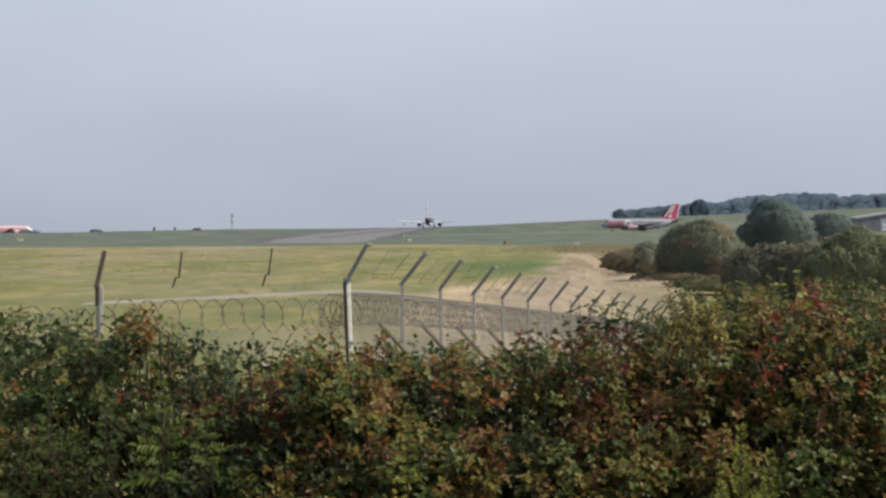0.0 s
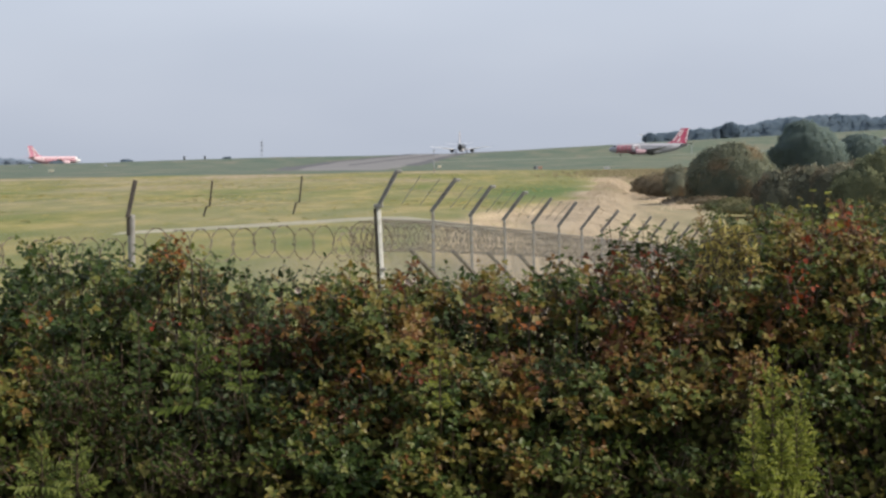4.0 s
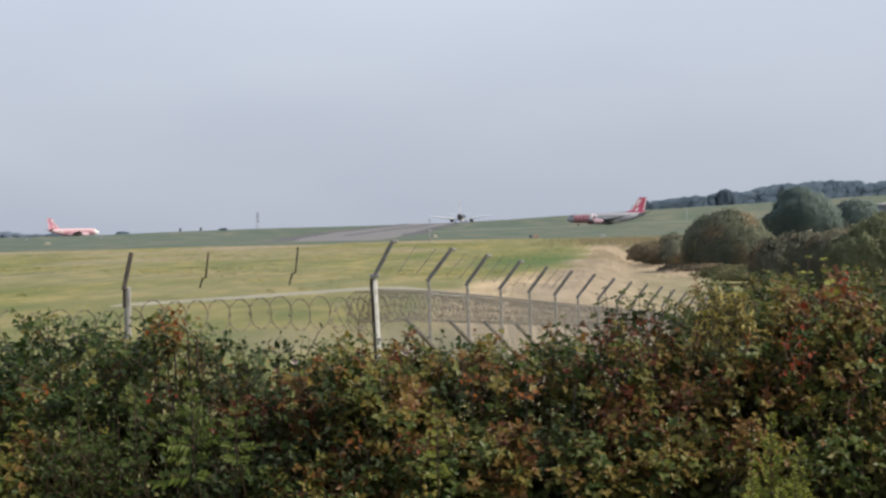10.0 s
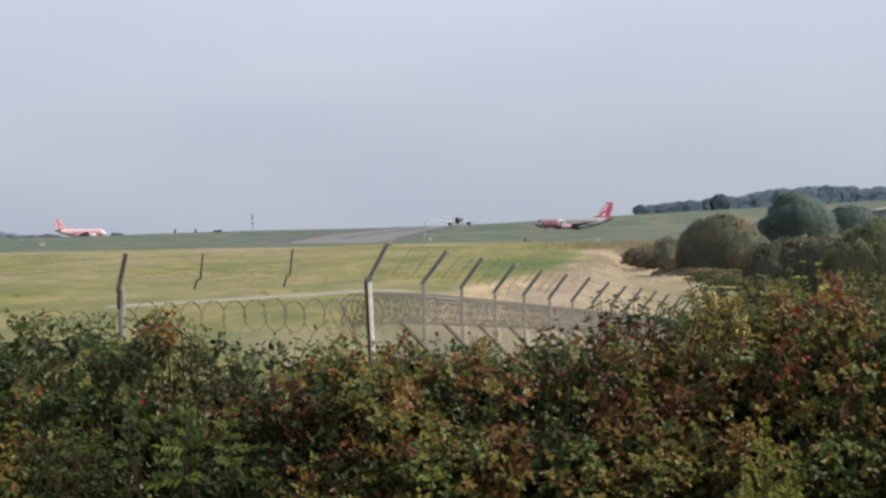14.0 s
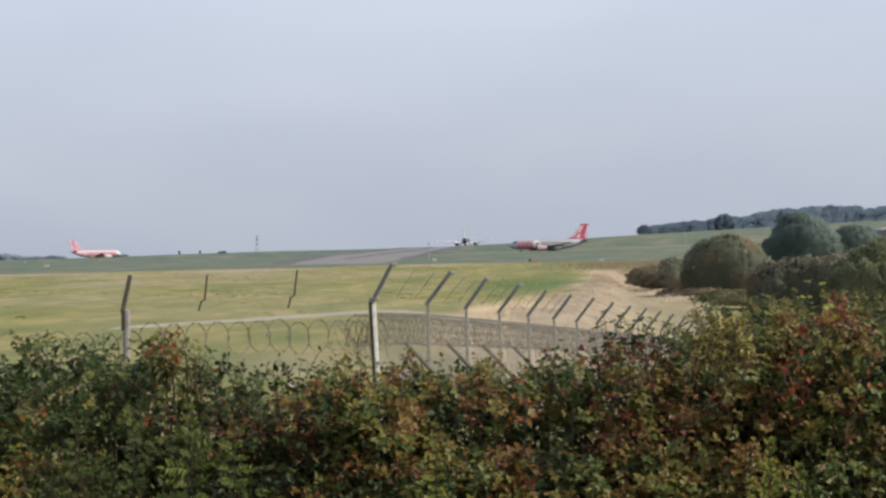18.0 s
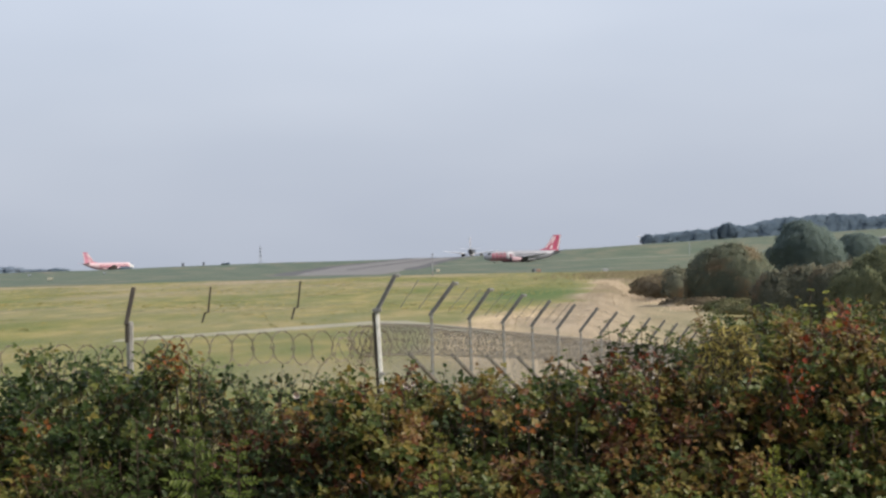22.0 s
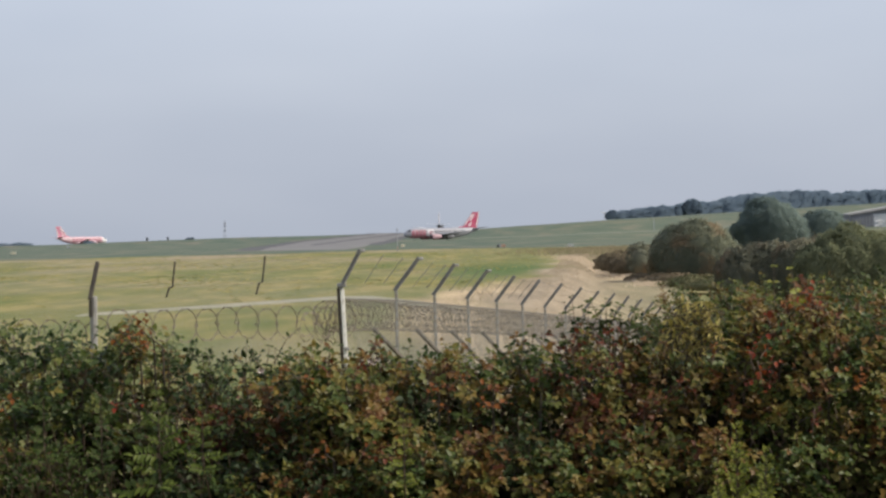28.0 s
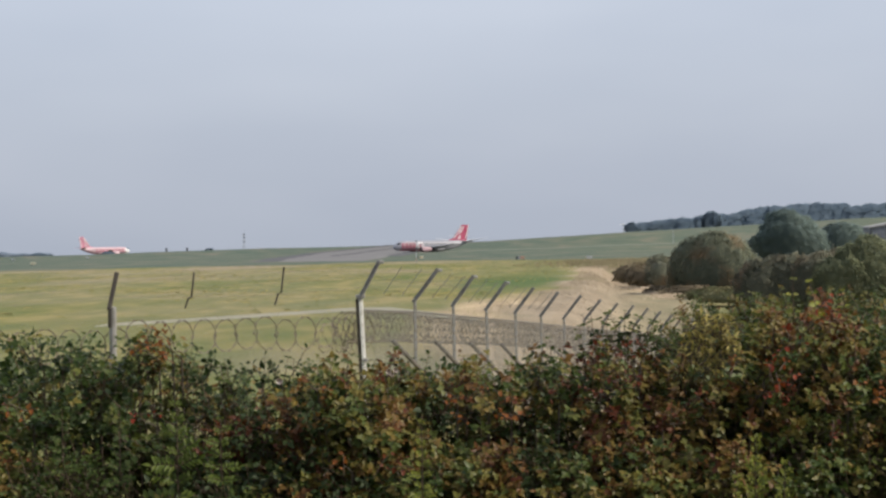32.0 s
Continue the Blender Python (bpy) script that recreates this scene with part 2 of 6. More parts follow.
def ground_material():
    m, n, l, p = mat_new("grassland")
    tc = n.new("ShaderNodeTexCoord")
    at = n.new("ShaderNodeAttribute")
    at.attribute_name = "cover"
    sep = n.new("ShaderNodeSeparateColor")
    l.new(at.outputs["Color"], sep.inputs[0])

    def noise_at(scale, stretch, detail=4.0):
        mp, ns = n.new("ShaderNodeMapping"), n.new("ShaderNodeTexNoise")
        mp.inputs["Scale"].default_value = stretch
        ns.inputs["Scale"].default_value, ns.inputs["Detail"].default_value = scale, detail
        l.new(tc.outputs["Object"], mp.inputs[0])
        l.new(mp.outputs[0], ns.inputs["Vector"])
        return ns

    def mix(fac, a, b):
        mx = n.new("ShaderNodeMix")
        mx.data_type = "RGBA"
        for sock, val in ((0, fac), (6, a), (7, b)):
            if isinstance(val, bpy.types.NodeSocket):
                l.new(val, mx.inputs[sock])
            else:
                mx.inputs[sock].default_value = val if sock == 0 else (*val, 1)
        return mx.outputs[2]

    bands = noise_at(0.09, (1.0, 0.32, 1.0), 9)
    fine = noise_at(0.9, (1.1, 0.13, 1.0), 7)
    mottle = noise_at(0.42, (1.0, 0.26, 1.0), 9)
    grain = noise_at(14, (1, 1, 1), 3)
    green = ramp_node(n, [(0.30, (0.105, 0.132, 0.046)), (0.5, (0.158, 0.162, 0.060)), (0.70, (0.235, 0.198, 0.085))])
    l.new(bands.outputs[0], green.inputs[0])
    tuft = ramp_node(n, [(0.36, (0.105, 0.138, 0.046)), (0.5, (0.178, 0.180, 0.066)), (0.64, (0.32, 0.262, 0.11))])
    l.new(mottle.outputs[0], tuft.inputs[0])
    field = mix(0.6, green.outputs[0], tuft.outputs[0])
    straw = ramp_node(n, [(0.3, (0.245, 0.198, 0.142)), (0.7, (0.365, 0.297, 0.213))])
    l.new(fine.outputs[0], straw.inputs[0])
    dark = ramp_node(n, [(0.32, (0.080, 0.110, 0.086)), (0.52, (0.108, 0.130, 0.099)), (0.68, (0.164, 0.157, 0.120))])
    l.new(bands.outputs[0], dark.inputs[0])
    bright = ramp_node(n, [(0.3, (0.43, 0.325, 0.200)), (0.7, (0.57, 0.44, 0.285))])
    l.new(fine.outputs[0], bright.inputs[0])
    col = mix(sep.outputs[0], field, straw.outputs[0])
    col = mix(at.outputs["Alpha"], col, bright.outputs[0])
    col = mix(sep.outputs[1], col, dark.outputs[0])
    col = mix(sep.outputs[2], col, (0.09, 0.132, 0.048))
    l.new(col, p.inputs["Base Color"])
    p.inputs["Roughness"].default_value = 0.95
    p.inputs["Specular IOR Level"].default_value = 0.1
    b = n.new("ShaderNodeBump")
    b.inputs["Strength"].default_value, b.inputs["Distance"].default_value = 0.6, 0.08
    l.new(grain.outputs[0], b.inputs["Height"])
    l.new(b.outputs[0], p.inputs["Normal"])
    return m


M_GROUND = ground_material()
M_TARMAC = surface("weathered_tarmac", (0.122, 0.117, 0.117), (0.168, 0.160, 0.155), 0.06, 0.9, bump=0.2, fine=6)
M_RUNEDGE = surface("dark_tarmac", (0.050, 0.050, 0.054), (0.078, 0.076, 0.076), 0.08, 0.9, bump=0.2, fine=6)
M_TRACK = surface("pale_gravel", (0.235, 0.222, 0.160), (0.30, 0.280, 0.205), 0.3, 0.95, bump=0.3, fine=12, stain=(0.20, 0.195, 0.115))
M_GALV = surface("galvanised_steel", (0.23, 0.225, 0.218), (0.32, 0.312, 0.30), 6, 0.5, 0.5, 0.1, 60, stain=(0.22, 0.17, 0.12))
M_PALE = surface("pale_concrete", (0.22, 0.212, 0.20), (0.31, 0.30, 0.285), 7, 0.85, 0.0, 0.3, 60, stain=(0.26, 0.24, 0.20))
M_WHITEPOST = surface("whitewashed_concrete", (0.62, 0.60, 0.57), (0.74, 0.72, 0.68), 7, 0.85, 0.0, 0.3, 60, stain=(0.5, 0.47, 0.41))
M_RUST = surface("rusty_angle_iron", (0.036, 0.030, 0.025), (0.068, 0.056, 0.046), 8, 0.85, 0.1, 0.3, 70)
M_WIRE = surface("weathered_wire", (0.27, 0.26, 0.245), (0.38, 0.36, 0.34), 5, 0.6, 0.6, 0.0)
M_COIL = surface("rusted_razor_wire", (0.150, 0.122, 0.090), (0.230, 0.190, 0.142), 5, 0.7, 0.2, 0.0)
M_STAKE = surface("old_timber", (0.105, 0.092, 0.080), (0.155, 0.135, 0.115), 6, 0.9, 0, 0.3, 50)
M_BARK = surface("bark", (0.06, 0.045, 0.035), (0.12, 0.095, 0.07), 9, 0.9, 0, 0.4, 50)
M_TWIG = surface("reddish_twigs", (0.045, 0.028, 0.018), (0.085, 0.055, 0.032), 9, 0.8, 0, 0.2, 50)
M_LIGHTGREY = surface("light_grey_paint", (0.34, 0.36, 0.39), (0.42, 0.44, 0.47), 0.4, 0.5, 0, 0.0)
M_RED = surface("red_paint", (0.34, 0.05, 0.105), (0.41, 0.075, 0.135), 0.4, 0.35, 0, 0.0)
M_WHITE = surface("white_paint", (0.66, 0.655, 0.665), (0.72, 0.715, 0.725), 0.4, 0.4, 0, 0.0)
M_SILVER = surface("silver_grey_paint", (0.25, 0.252, 0.28), (0.30, 0.303, 0.335), 0.3, 0.5, 0.1, 0.0)
M_DARKGREY = surface("dark_grey_paint", (0.05, 0.055, 0.065), (0.09, 0.095, 0.105), 0.4, 0.5, 0, 0.0)
# Lettering red is muted in the paint to stand for distance haze.
M_LETTER = surface("hazed_red_lettering", (0.255, 0.095, 0.125), (0.31, 0.13, 0.16), 0.4, 0.4, 0, 0.0)
M_BLACK = surface("black_rubber", (0.02, 0.02, 0.02), (0.035, 0.035, 0.035), 2, 0.8, 0, 0.0)
M_GLASSY = surface("dark_cockpit_glass", (0.02, 0.025, 0.03), (0.03, 0.035, 0.04), 1, 0.12, 0, 0.0)
M_ORANGE = surface("orange_paint", (0.37, 0.225, 0.165), (0.42, 0.265, 0.20), 2, 0.5, 0, 0.0)
M_SIGN = surface("pale_yellow_sign", (0.50, 0.46, 0.33), (0.58, 0.53, 0.40), 2, 0.5, 0, 0.0)
M_CLAD = surface("grey_metal_cladding", (0.24, 0.25, 0.27), (0.31, 0.32, 0.34), 0.2, 0.6, 0.1, 0.1, 3)
M_DOORS = surface("grey_door_paint", (0.145, 0.15, 0.17), (0.19, 0.195, 0.22), 0.3, 0.6, 0, 0.1, 3)
M_ROOF = surface("pale_sheet_roof", (0.27, 0.262, 0.255), (0.34, 0.33, 0.32), 0.1, 0.7, 0.0, 0.1, 3)

# ---- the ground: one sheet to the horizon ----
def ground_sheet():
    az = np.concatenate([np.linspace(-180, -24, 40)[:-1], np.linspace(-24, 24, 230), np.linspace(24, 180, 40)[1:]])
    dist = np.concatenate([[0.0], np.geomspace(1.0, 20, 24), np.geomspace(20.6, 420, 170), np.concatenate([np.geomspace(428, 1060, 64), np.geomspace(1075, 4900, 40)])])
    a, d = np.meshgrid(np.radians(az), dist)
    x, y = d * np.sin(a), d * np.cos(a)
    z = land(x, y)
    n, k = len(dist), len(az)
    idx = np.arange(n * k).reshape(n, k)
    faces = np.stack([idx[:-1, :-1], idx[:-1, 1:], idx[1:, 1:], idx[1:, :-1]], -1).reshape(-1, 4)[:, ::-1]
    me = mesh_of("ground", np.stack([x, y, z], -1).reshape(-1, 3), faces, M_GROUND, smooth=True)
    wob = 2.0 * np.sin(y * 0.13) + 1.3 * np.sin(y * 0.41 + x * 0.2)
    dry = smooth01(x - bank_x(y) + 0.03 * y * 0.3 * np.sin(y * 0.2) + 0.5 * wob, -1.0, 2.0) * smooth01(y, 60, 85) * (1 - smooth01(y, 250, 285))
    dry = np.maximum(dry, smooth01(x - edge_x(y), 2.5, 6) * smooth01(y, 34, 60) * (1 - smooth01(y, 250, 285)))
    # worn dry strip along the inside of the fence
    dry = np.maximum(dry, 0.85 * smooth01(x, -0.9, 0.6) * smooth01(y, 34, 42) * (1 - smooth01(y, 92, 108)))
    # sun-bleached patches in the far field, stretched to suit the camera's low view
    grain = np.array([noise.fractal(Vector((p * 0.05, q * 0.016, 0.0)), 1.0, 2.0, 4) if 50 < q < 380 and abs(p) < 0.4 * q else 0.0
                      for p, q in zip(x.ravel(), y.ravel())]).reshape(x.shape)
    for yc, w, amt in ((338, 26, 1.0), (275, 62, 0.70), (150, 60, 0.40)):
        dry = np.maximum(dry, amt * np.exp(-((y - yc - 0.12 * np.maximum(x, 0) - 0.8 * np.minimum(x, 0) + 3 * wob) / w) ** 2) * (1 - 0.75 * smooth01(x, -14, 16)) * np.clip(0.52 + 1.3 * grain, 0.0, 1.0))
    far = smooth01(y + 0.05 * np.maximum(x, 0) - 0.8 * np.minimum(x, 0), 352, 372) * (1 - 0.10 * smooth01(x - 0.02 * y, -10, 70))
    lush = 0.1 * np.exp(-((y - 52) / 14) ** 2) * (1 - smooth01(x, -2.5, 0.5)) * np.clip(0.75 + 0.3 * wob, 0, 1)
    rich = np.exp(-((y - 172) / 36) ** 2) * smooth01(x + 2.5 * grain, 1, 6) * (1 - smooth01(x - bank_x(y), -2.0, 0.5))
    # paler golden crest of the bank, and the bare strip behind the fence
    over = x - crest_x(y) + 0.12 * wob
    gold = np.where(over < 0, 0.95 * np.exp(-(over / 2.6) ** 2), np.exp(-(over / 0.9) ** 2)) * smooth01(y, 142, 160) * (1 - smooth01(y, 222, 246))
    gold = np.maximum(gold, 0.85 * np.exp(-((y - 98 - 4 * x + 1.5 * wob) / 11) ** 2) * smooth01(x, 0.2, 1.5) * (1 - smooth01(x, 4.5, 7)))
    gold = np.maximum(gold, 0.6 * smooth01(x, -1.6, 0.0) * (1 - smooth01(x, 2.0, 3.5)) * smooth01(y, 52, 68) * (1 - smooth01(y, 90, 102)))
    dry = np.maximum(dry, 0.5 * smooth01(y, 36, 44) * (1 - smooth01(y, 56, 68)) * smooth01(x, -8, -4) * np.clip(0.6 + 0.5 * wob, 0, 1))
    dry = dry * (1 - 0.34 * smooth01(x - edge_x(y), 3.5, 8) * (1 - smooth01(y, 150, 190)))
    dry = dry * (1 - 0.75 * smooth01(over, 0.4, 2.0) * smooth01(y, 100, 116) * (1 - smooth01(y, 236, 262)))
    cover = np.stack([dry, far, np.maximum(rich, lush), gold], -1).reshape(-1, 4)
    at = me.color_attributes.new("cover", "FLOAT_COLOR", "POINT")
    at.data.foreach_set("color", cover.astype(np.float32).ravel())
    return tagged(new("ground", me), "rolling airfield grass, green with straw-coloured bands", "grass", kind="structure")


ground_sheet()


def strip(name, left, right, mat, lift, label, category, steps=60, across=6):
    """A paved strip laid on the land between two edge lines."""
    def line(pts, t):
        p = np.array(pts, float)
        s = np.concatenate([[0], np.cumsum(np.hypot(*np.diff(p, axis=0).T))])
        return np.stack([np.interp(t * s[-1], s, p[:, i]) for i in (0, 1)], -1)
    t = np.linspace(0, 1, steps)
    a, b = line(left, t), line(right, t)
    u = np.linspace(0, 1, across)[None, :, None]
    p = a[:, None] * (1 - u) + b[:, None] * u
    rise = (lift + 0.06) * smooth01(t, 0, 0.12)[:, None] * np.ones(across)
    rise[:, 0] = rise[:, -1] = 0
    z = land(p[..., 0], p[..., 1]) - 0.06 + rise
    v = np.concatenate([p, z[..., None]], -1).reshape(-1, 3)
    idx = np.arange(steps * across).reshape(steps, across)
    f = np.stack([idx[:-1, :-1], idx[:-1, 1:], idx[1:, 1:], idx[1:, :-1]], -1).reshape(-1, 4)
    return tagged(new(name, mesh_of(name, v, f, mat, True)), label, category, kind="structure")


M_TAXI = surface("grassy_tarmac", (0.124, 0.138, 0.096), (0.145, 0.154, 0.11), 0.05, 0.95, bump=0.1, fine=5)
# edges of the runway over the rise, bent to fit the camera's view
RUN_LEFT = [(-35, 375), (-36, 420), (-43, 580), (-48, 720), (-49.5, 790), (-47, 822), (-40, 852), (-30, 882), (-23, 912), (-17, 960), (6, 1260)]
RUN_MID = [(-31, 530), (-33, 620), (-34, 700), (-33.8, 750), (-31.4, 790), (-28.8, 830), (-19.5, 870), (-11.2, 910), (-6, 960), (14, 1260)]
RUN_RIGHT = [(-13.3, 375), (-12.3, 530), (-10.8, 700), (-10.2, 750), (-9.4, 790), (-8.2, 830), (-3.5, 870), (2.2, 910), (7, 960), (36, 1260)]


def beside(line, d):
    return [(x + d, y) for x, y in line]


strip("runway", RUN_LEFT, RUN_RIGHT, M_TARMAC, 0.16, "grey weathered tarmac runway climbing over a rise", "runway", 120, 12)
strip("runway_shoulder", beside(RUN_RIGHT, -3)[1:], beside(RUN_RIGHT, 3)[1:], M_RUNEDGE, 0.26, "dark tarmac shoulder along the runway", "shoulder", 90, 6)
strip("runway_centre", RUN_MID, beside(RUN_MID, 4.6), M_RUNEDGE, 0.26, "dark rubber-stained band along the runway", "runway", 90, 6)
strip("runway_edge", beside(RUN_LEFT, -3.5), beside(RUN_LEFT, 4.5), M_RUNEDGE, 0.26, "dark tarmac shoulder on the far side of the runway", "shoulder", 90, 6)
strip("taxiway", [(-60, 752), (20, 768), (120, 803), (260, 870)], [(-60, 770), (12, 786), (112, 821), (252, 888)], M_TAXI, 0.05,
      "grey tarmac taxiway behind rough grass", "taxiway", 60, 5)
strip("perimeter_track", [(-15.5, 83), (-13.8, 89), (-9.2, 97.5), (-4.2, 106), (-2.2, 105), (-0.7, 99), (0.8, 92), (2.4, 85)], [(-15.5, 79), (-13.6, 83), (-8.8, 90.5), (-4, 98.5), (-2.8, 97.5), (-1.6, 92), (-0.4, 86), (1.0, 80)], M_TRACK, 0.03,
      "pale gravel perimeter track inside the fence", "track", 60, 5)


# ---- perimeter fence with cranked posts ----
CRANK = 2.05
M_ARM = surface("dull_steel_arm", (0.19, 0.185, 0.18), (0.28, 0.27, 0.26), 8, 0.7, 0.2, 0.2, 60, stain=(0.12, 0.09, 0.07))


def post_geo(width, height, lean=(0, 0)):
    g = Geo()
    g.box((0, 0, height / 2 - 0.15), (width, width, height + 0.3), bevel=width * 0.12)
    # shallow groove strips down the face
    g.box((width * 0.5 + 0.004, 0, height * 0.5), (0.012, width * 0.35, height * 0.96))
    return g


def arm_geo(dx, dy, dz):
    """Angle-iron arm: two thin legs meeting at a right angle, with notches for the strands."""
    g = Geo()
    a, b = Vector((0, 0, -0.06)), Vector((dx, dy, dz))
    d = (b - a).normalized()
    s = d.cross(Vector((0, 0, 1))).normalized()
    u = s.cross(d)
    w, t = 0.062, 0.010
    for p, q in ((s, u), (u, s)):
        vs = []
        for e in (a, b):
            for i, j in ((0, 0), (w, 0), (w, t), (0, t)):
                vs.append(e + p * i + q * j)
        g.add(vs, [(0, 3, 2, 1), (4, 5, 6, 7), (0, 1, 5, 4), (1, 2, 6, 5), (2, 3, 7, 6), (3, 0, 4, 7)])
    for k in (0.3, 0.62, 0.95):
        c = a.lerp(b, k) + (s + u) * w * 0.4
        g.box(c, (0.03, 0.03, 0.03))
    return g


fence = thing("perimeter_fence", label="chain-link security fence with cranked steel posts and razor wire", category="fence")


def fence_x(i):
    return -0.33 + 0.614 * (i - 1)


def fence_y(i):
    return 31.0 + 2.39 * (i - 1)


def fence_crank(i):
    return 0.87 - 0.147 * (i - 1)


# foot, top of the post, tip of the arm
LINE = [(-1.08, 28.6, 0.98)] + [(fence_x(i), fence_y(i), fence_crank(i)) for i in range(1, 23)]
ARM = Vector((0.385, -0.10, 0.45))
for i, (x, y, zc) in enumerate(LINE):
    w = 0.050 if i == 0 else 0.037
    g = post_geo(w, CRANK)
    lean = -2.2 if i == 0 else RNG.uniform(-0.8, 0.5)
    p = part("post", g, M_WHITEPOST if i == 0 else M_GALV, fence, "pale concrete corner post" if i == 0 else "galvanised steel post")
    p.matrix_basis = pose(x, y, zc - CRANK, 0, lean, 14.4 if i else 5)
    top = p.matrix_basis @ Vector((0, 0, CRANK))
    p.matrix_basis = Matrix.Translation(Vector((x, y, zc)) - top) @ p.matrix_basis
    inv = p.matrix_basis.to_3x3().inverted()
    tip = Vector((0.31, -0.08, 0.50)) if i == 0 else ARM + Vector((RNG.uniform(-.015, .015), 0, RNG.uniform(-.02, .01)))
    a = part("arm", arm_geo(*(inv @ tip)), M_ARM, p, "cranked angle-iron arm" if i == 0 else "")
    a.matrix_basis = pose(0, 0, CRANK)
    if 0 < i < 9:
        part("bracket", Geo().box((0, 0, CRANK - 0.01), (0.058, 0.058, 0.045), bevel=0.008), M_PALE, p, "pale bracket that holds the arm")
    if i < 4:
        part("tip_cap", Geo().box(inv @ tip, (0.07, 0.05, 0.05), bevel=0.01), M_PALE, a, "pale end cap")
    if i == 0:
        c = part("cap", Geo().box((0, 0, CRANK + 0.01), (0.13, 0.11, 0.06), bevel=0.012), M_PALE, p)
        # added dark strip: paints the shaded left side of the corner post
        part("post_shade_strip", Geo().box((-0.05, 0.01, CRANK * 0.5 - 0.17), (0.042, 0.05, CRANK + 0.28), bevel=0.006), M_RUST, p, "dark strip standing in for the pale post's shaded side")
        for hz in (0.25, 1.15):
            part("bracket", Geo().box((0.02, -0.035, hz), (0.08, 0.035, 0.05), bevel=0.008), M_PALE, p)
# second flank of the fence, towards the near left
LEFT = [(-1.08, 28.6, 0.98), (-4.20, 26.0, 0.97), (-7.4, 23.4, 0.93)]
for x, y, zc in LEFT[1:]:
    p = part("post", post_geo(0.074, CRANK), M_PALE, fence, "weathered concrete post")
    p.matrix_basis = pose(x, y, zc - CRANK, 0, 1.0, -40)
    p.matrix_basis = Matrix.Translation(Vector((x, y, zc)) - p.matrix_basis @ Vector((0, 0, CRANK))) @ p.matrix_basis
    a = part("arm", Geo().box((0, 0, 0.2), (0.056, 0.045, 0.52), pose(0, 0, 0, -20, 9, 40), bevel=0.008), M_RUST, p, "rusty angle-iron arm")
    a.matrix_basis = pose(-0.02, 0.02, CRANK, 0, 0, 0)
    part("plate", Geo().box((0.02, -0.072, CRANK - 0.16), (0.05, 0.014, 0.22)), M_RUST, p)


def strand(points, r, name, mat, sag=0.03):
    g = Geo()
    pts = []
    for a, b in zip(points, points[1:]):
        a, b = Vector(a), Vector(b)
        for k in range(6):
            t = k / 6
            q = a.lerp(b, t)
            q.z -= sag * 4 * t * (1 - t)
            pts.append(q)
    pts.append(Vector(points[-1]))
    g.tube(pts, r, 3)
    # barbs
    for a, b in zip(points, points[1:]):
        a, b = Vector(a), Vector(b)
        n = int((b - a).length / 0.25)
        for k in range(n):
            t = (k + 0.5) / n
            q = a.lerp(b, t)
            q.z -= sag * 4 * t * (1 - t)
            g.tube([q + Vector((-.02, 0, -.02)), q + Vector((.02, .01, .02))], r * 0.8, 3)
    part(name, g, mat, fence)


for k in (0.3, 0.62, 0.95):
    strand([(x + ARM.x * k, y + ARM.y * k, z + ARM.z * k) for x, y, z in LINE], 0.0017, "barbed_wire", M_COIL)
    strand([(LINE[0][0] + 0.31 * k, LINE[0][1] - 0.08 * k, 0.98 + 0.5 * k), (-4.20 + 0.07 * k, 26 + 0.12 * k, 0.97 + 0.43 * k), (-7.4 + 0.07 * k, 23.4, 0.93 + 0.43 * k)], 0.0017, "barbed_wire", M_COIL, 0.06)

# thin kinked droppers that space the strands between posts
for tx, ty, tz, kx, kz, bx, bz in ((-3.26, 27, 1.39, -3.30, 1.05, -3.385, 0.91), (-2.12, 28, 1.43, -2.165, 1.07, -2.255, 0.90)):
    g = Geo()
    g.tube([(tx, ty, tz), (tx * 0.5 + kx * 0.5, ty, tz * 0.5 + kz * 0.5), (kx, ty, kz), (kx - 0.045, ty, kz - 0.012), (bx, ty, bz)], 0.014, 5)
    part("dropper", g, M_RUST, fence, "thin kinked dropper rod")
for i in range(0, 5):
    for t in (0.36, 0.70):
        a, b = Vector(LINE[i]), Vector(LINE[i + 1])
        q = a.lerp(b, t)
        tip = Vector((0.31, -0.08, 0.50)) * (1 - t) + ARM * t if i == 0 else ARM
        part("dropper", Geo().tube([q + tip * 0.12, q + tip * 0.98], 0.0065, 4), M_WIRE, fence)


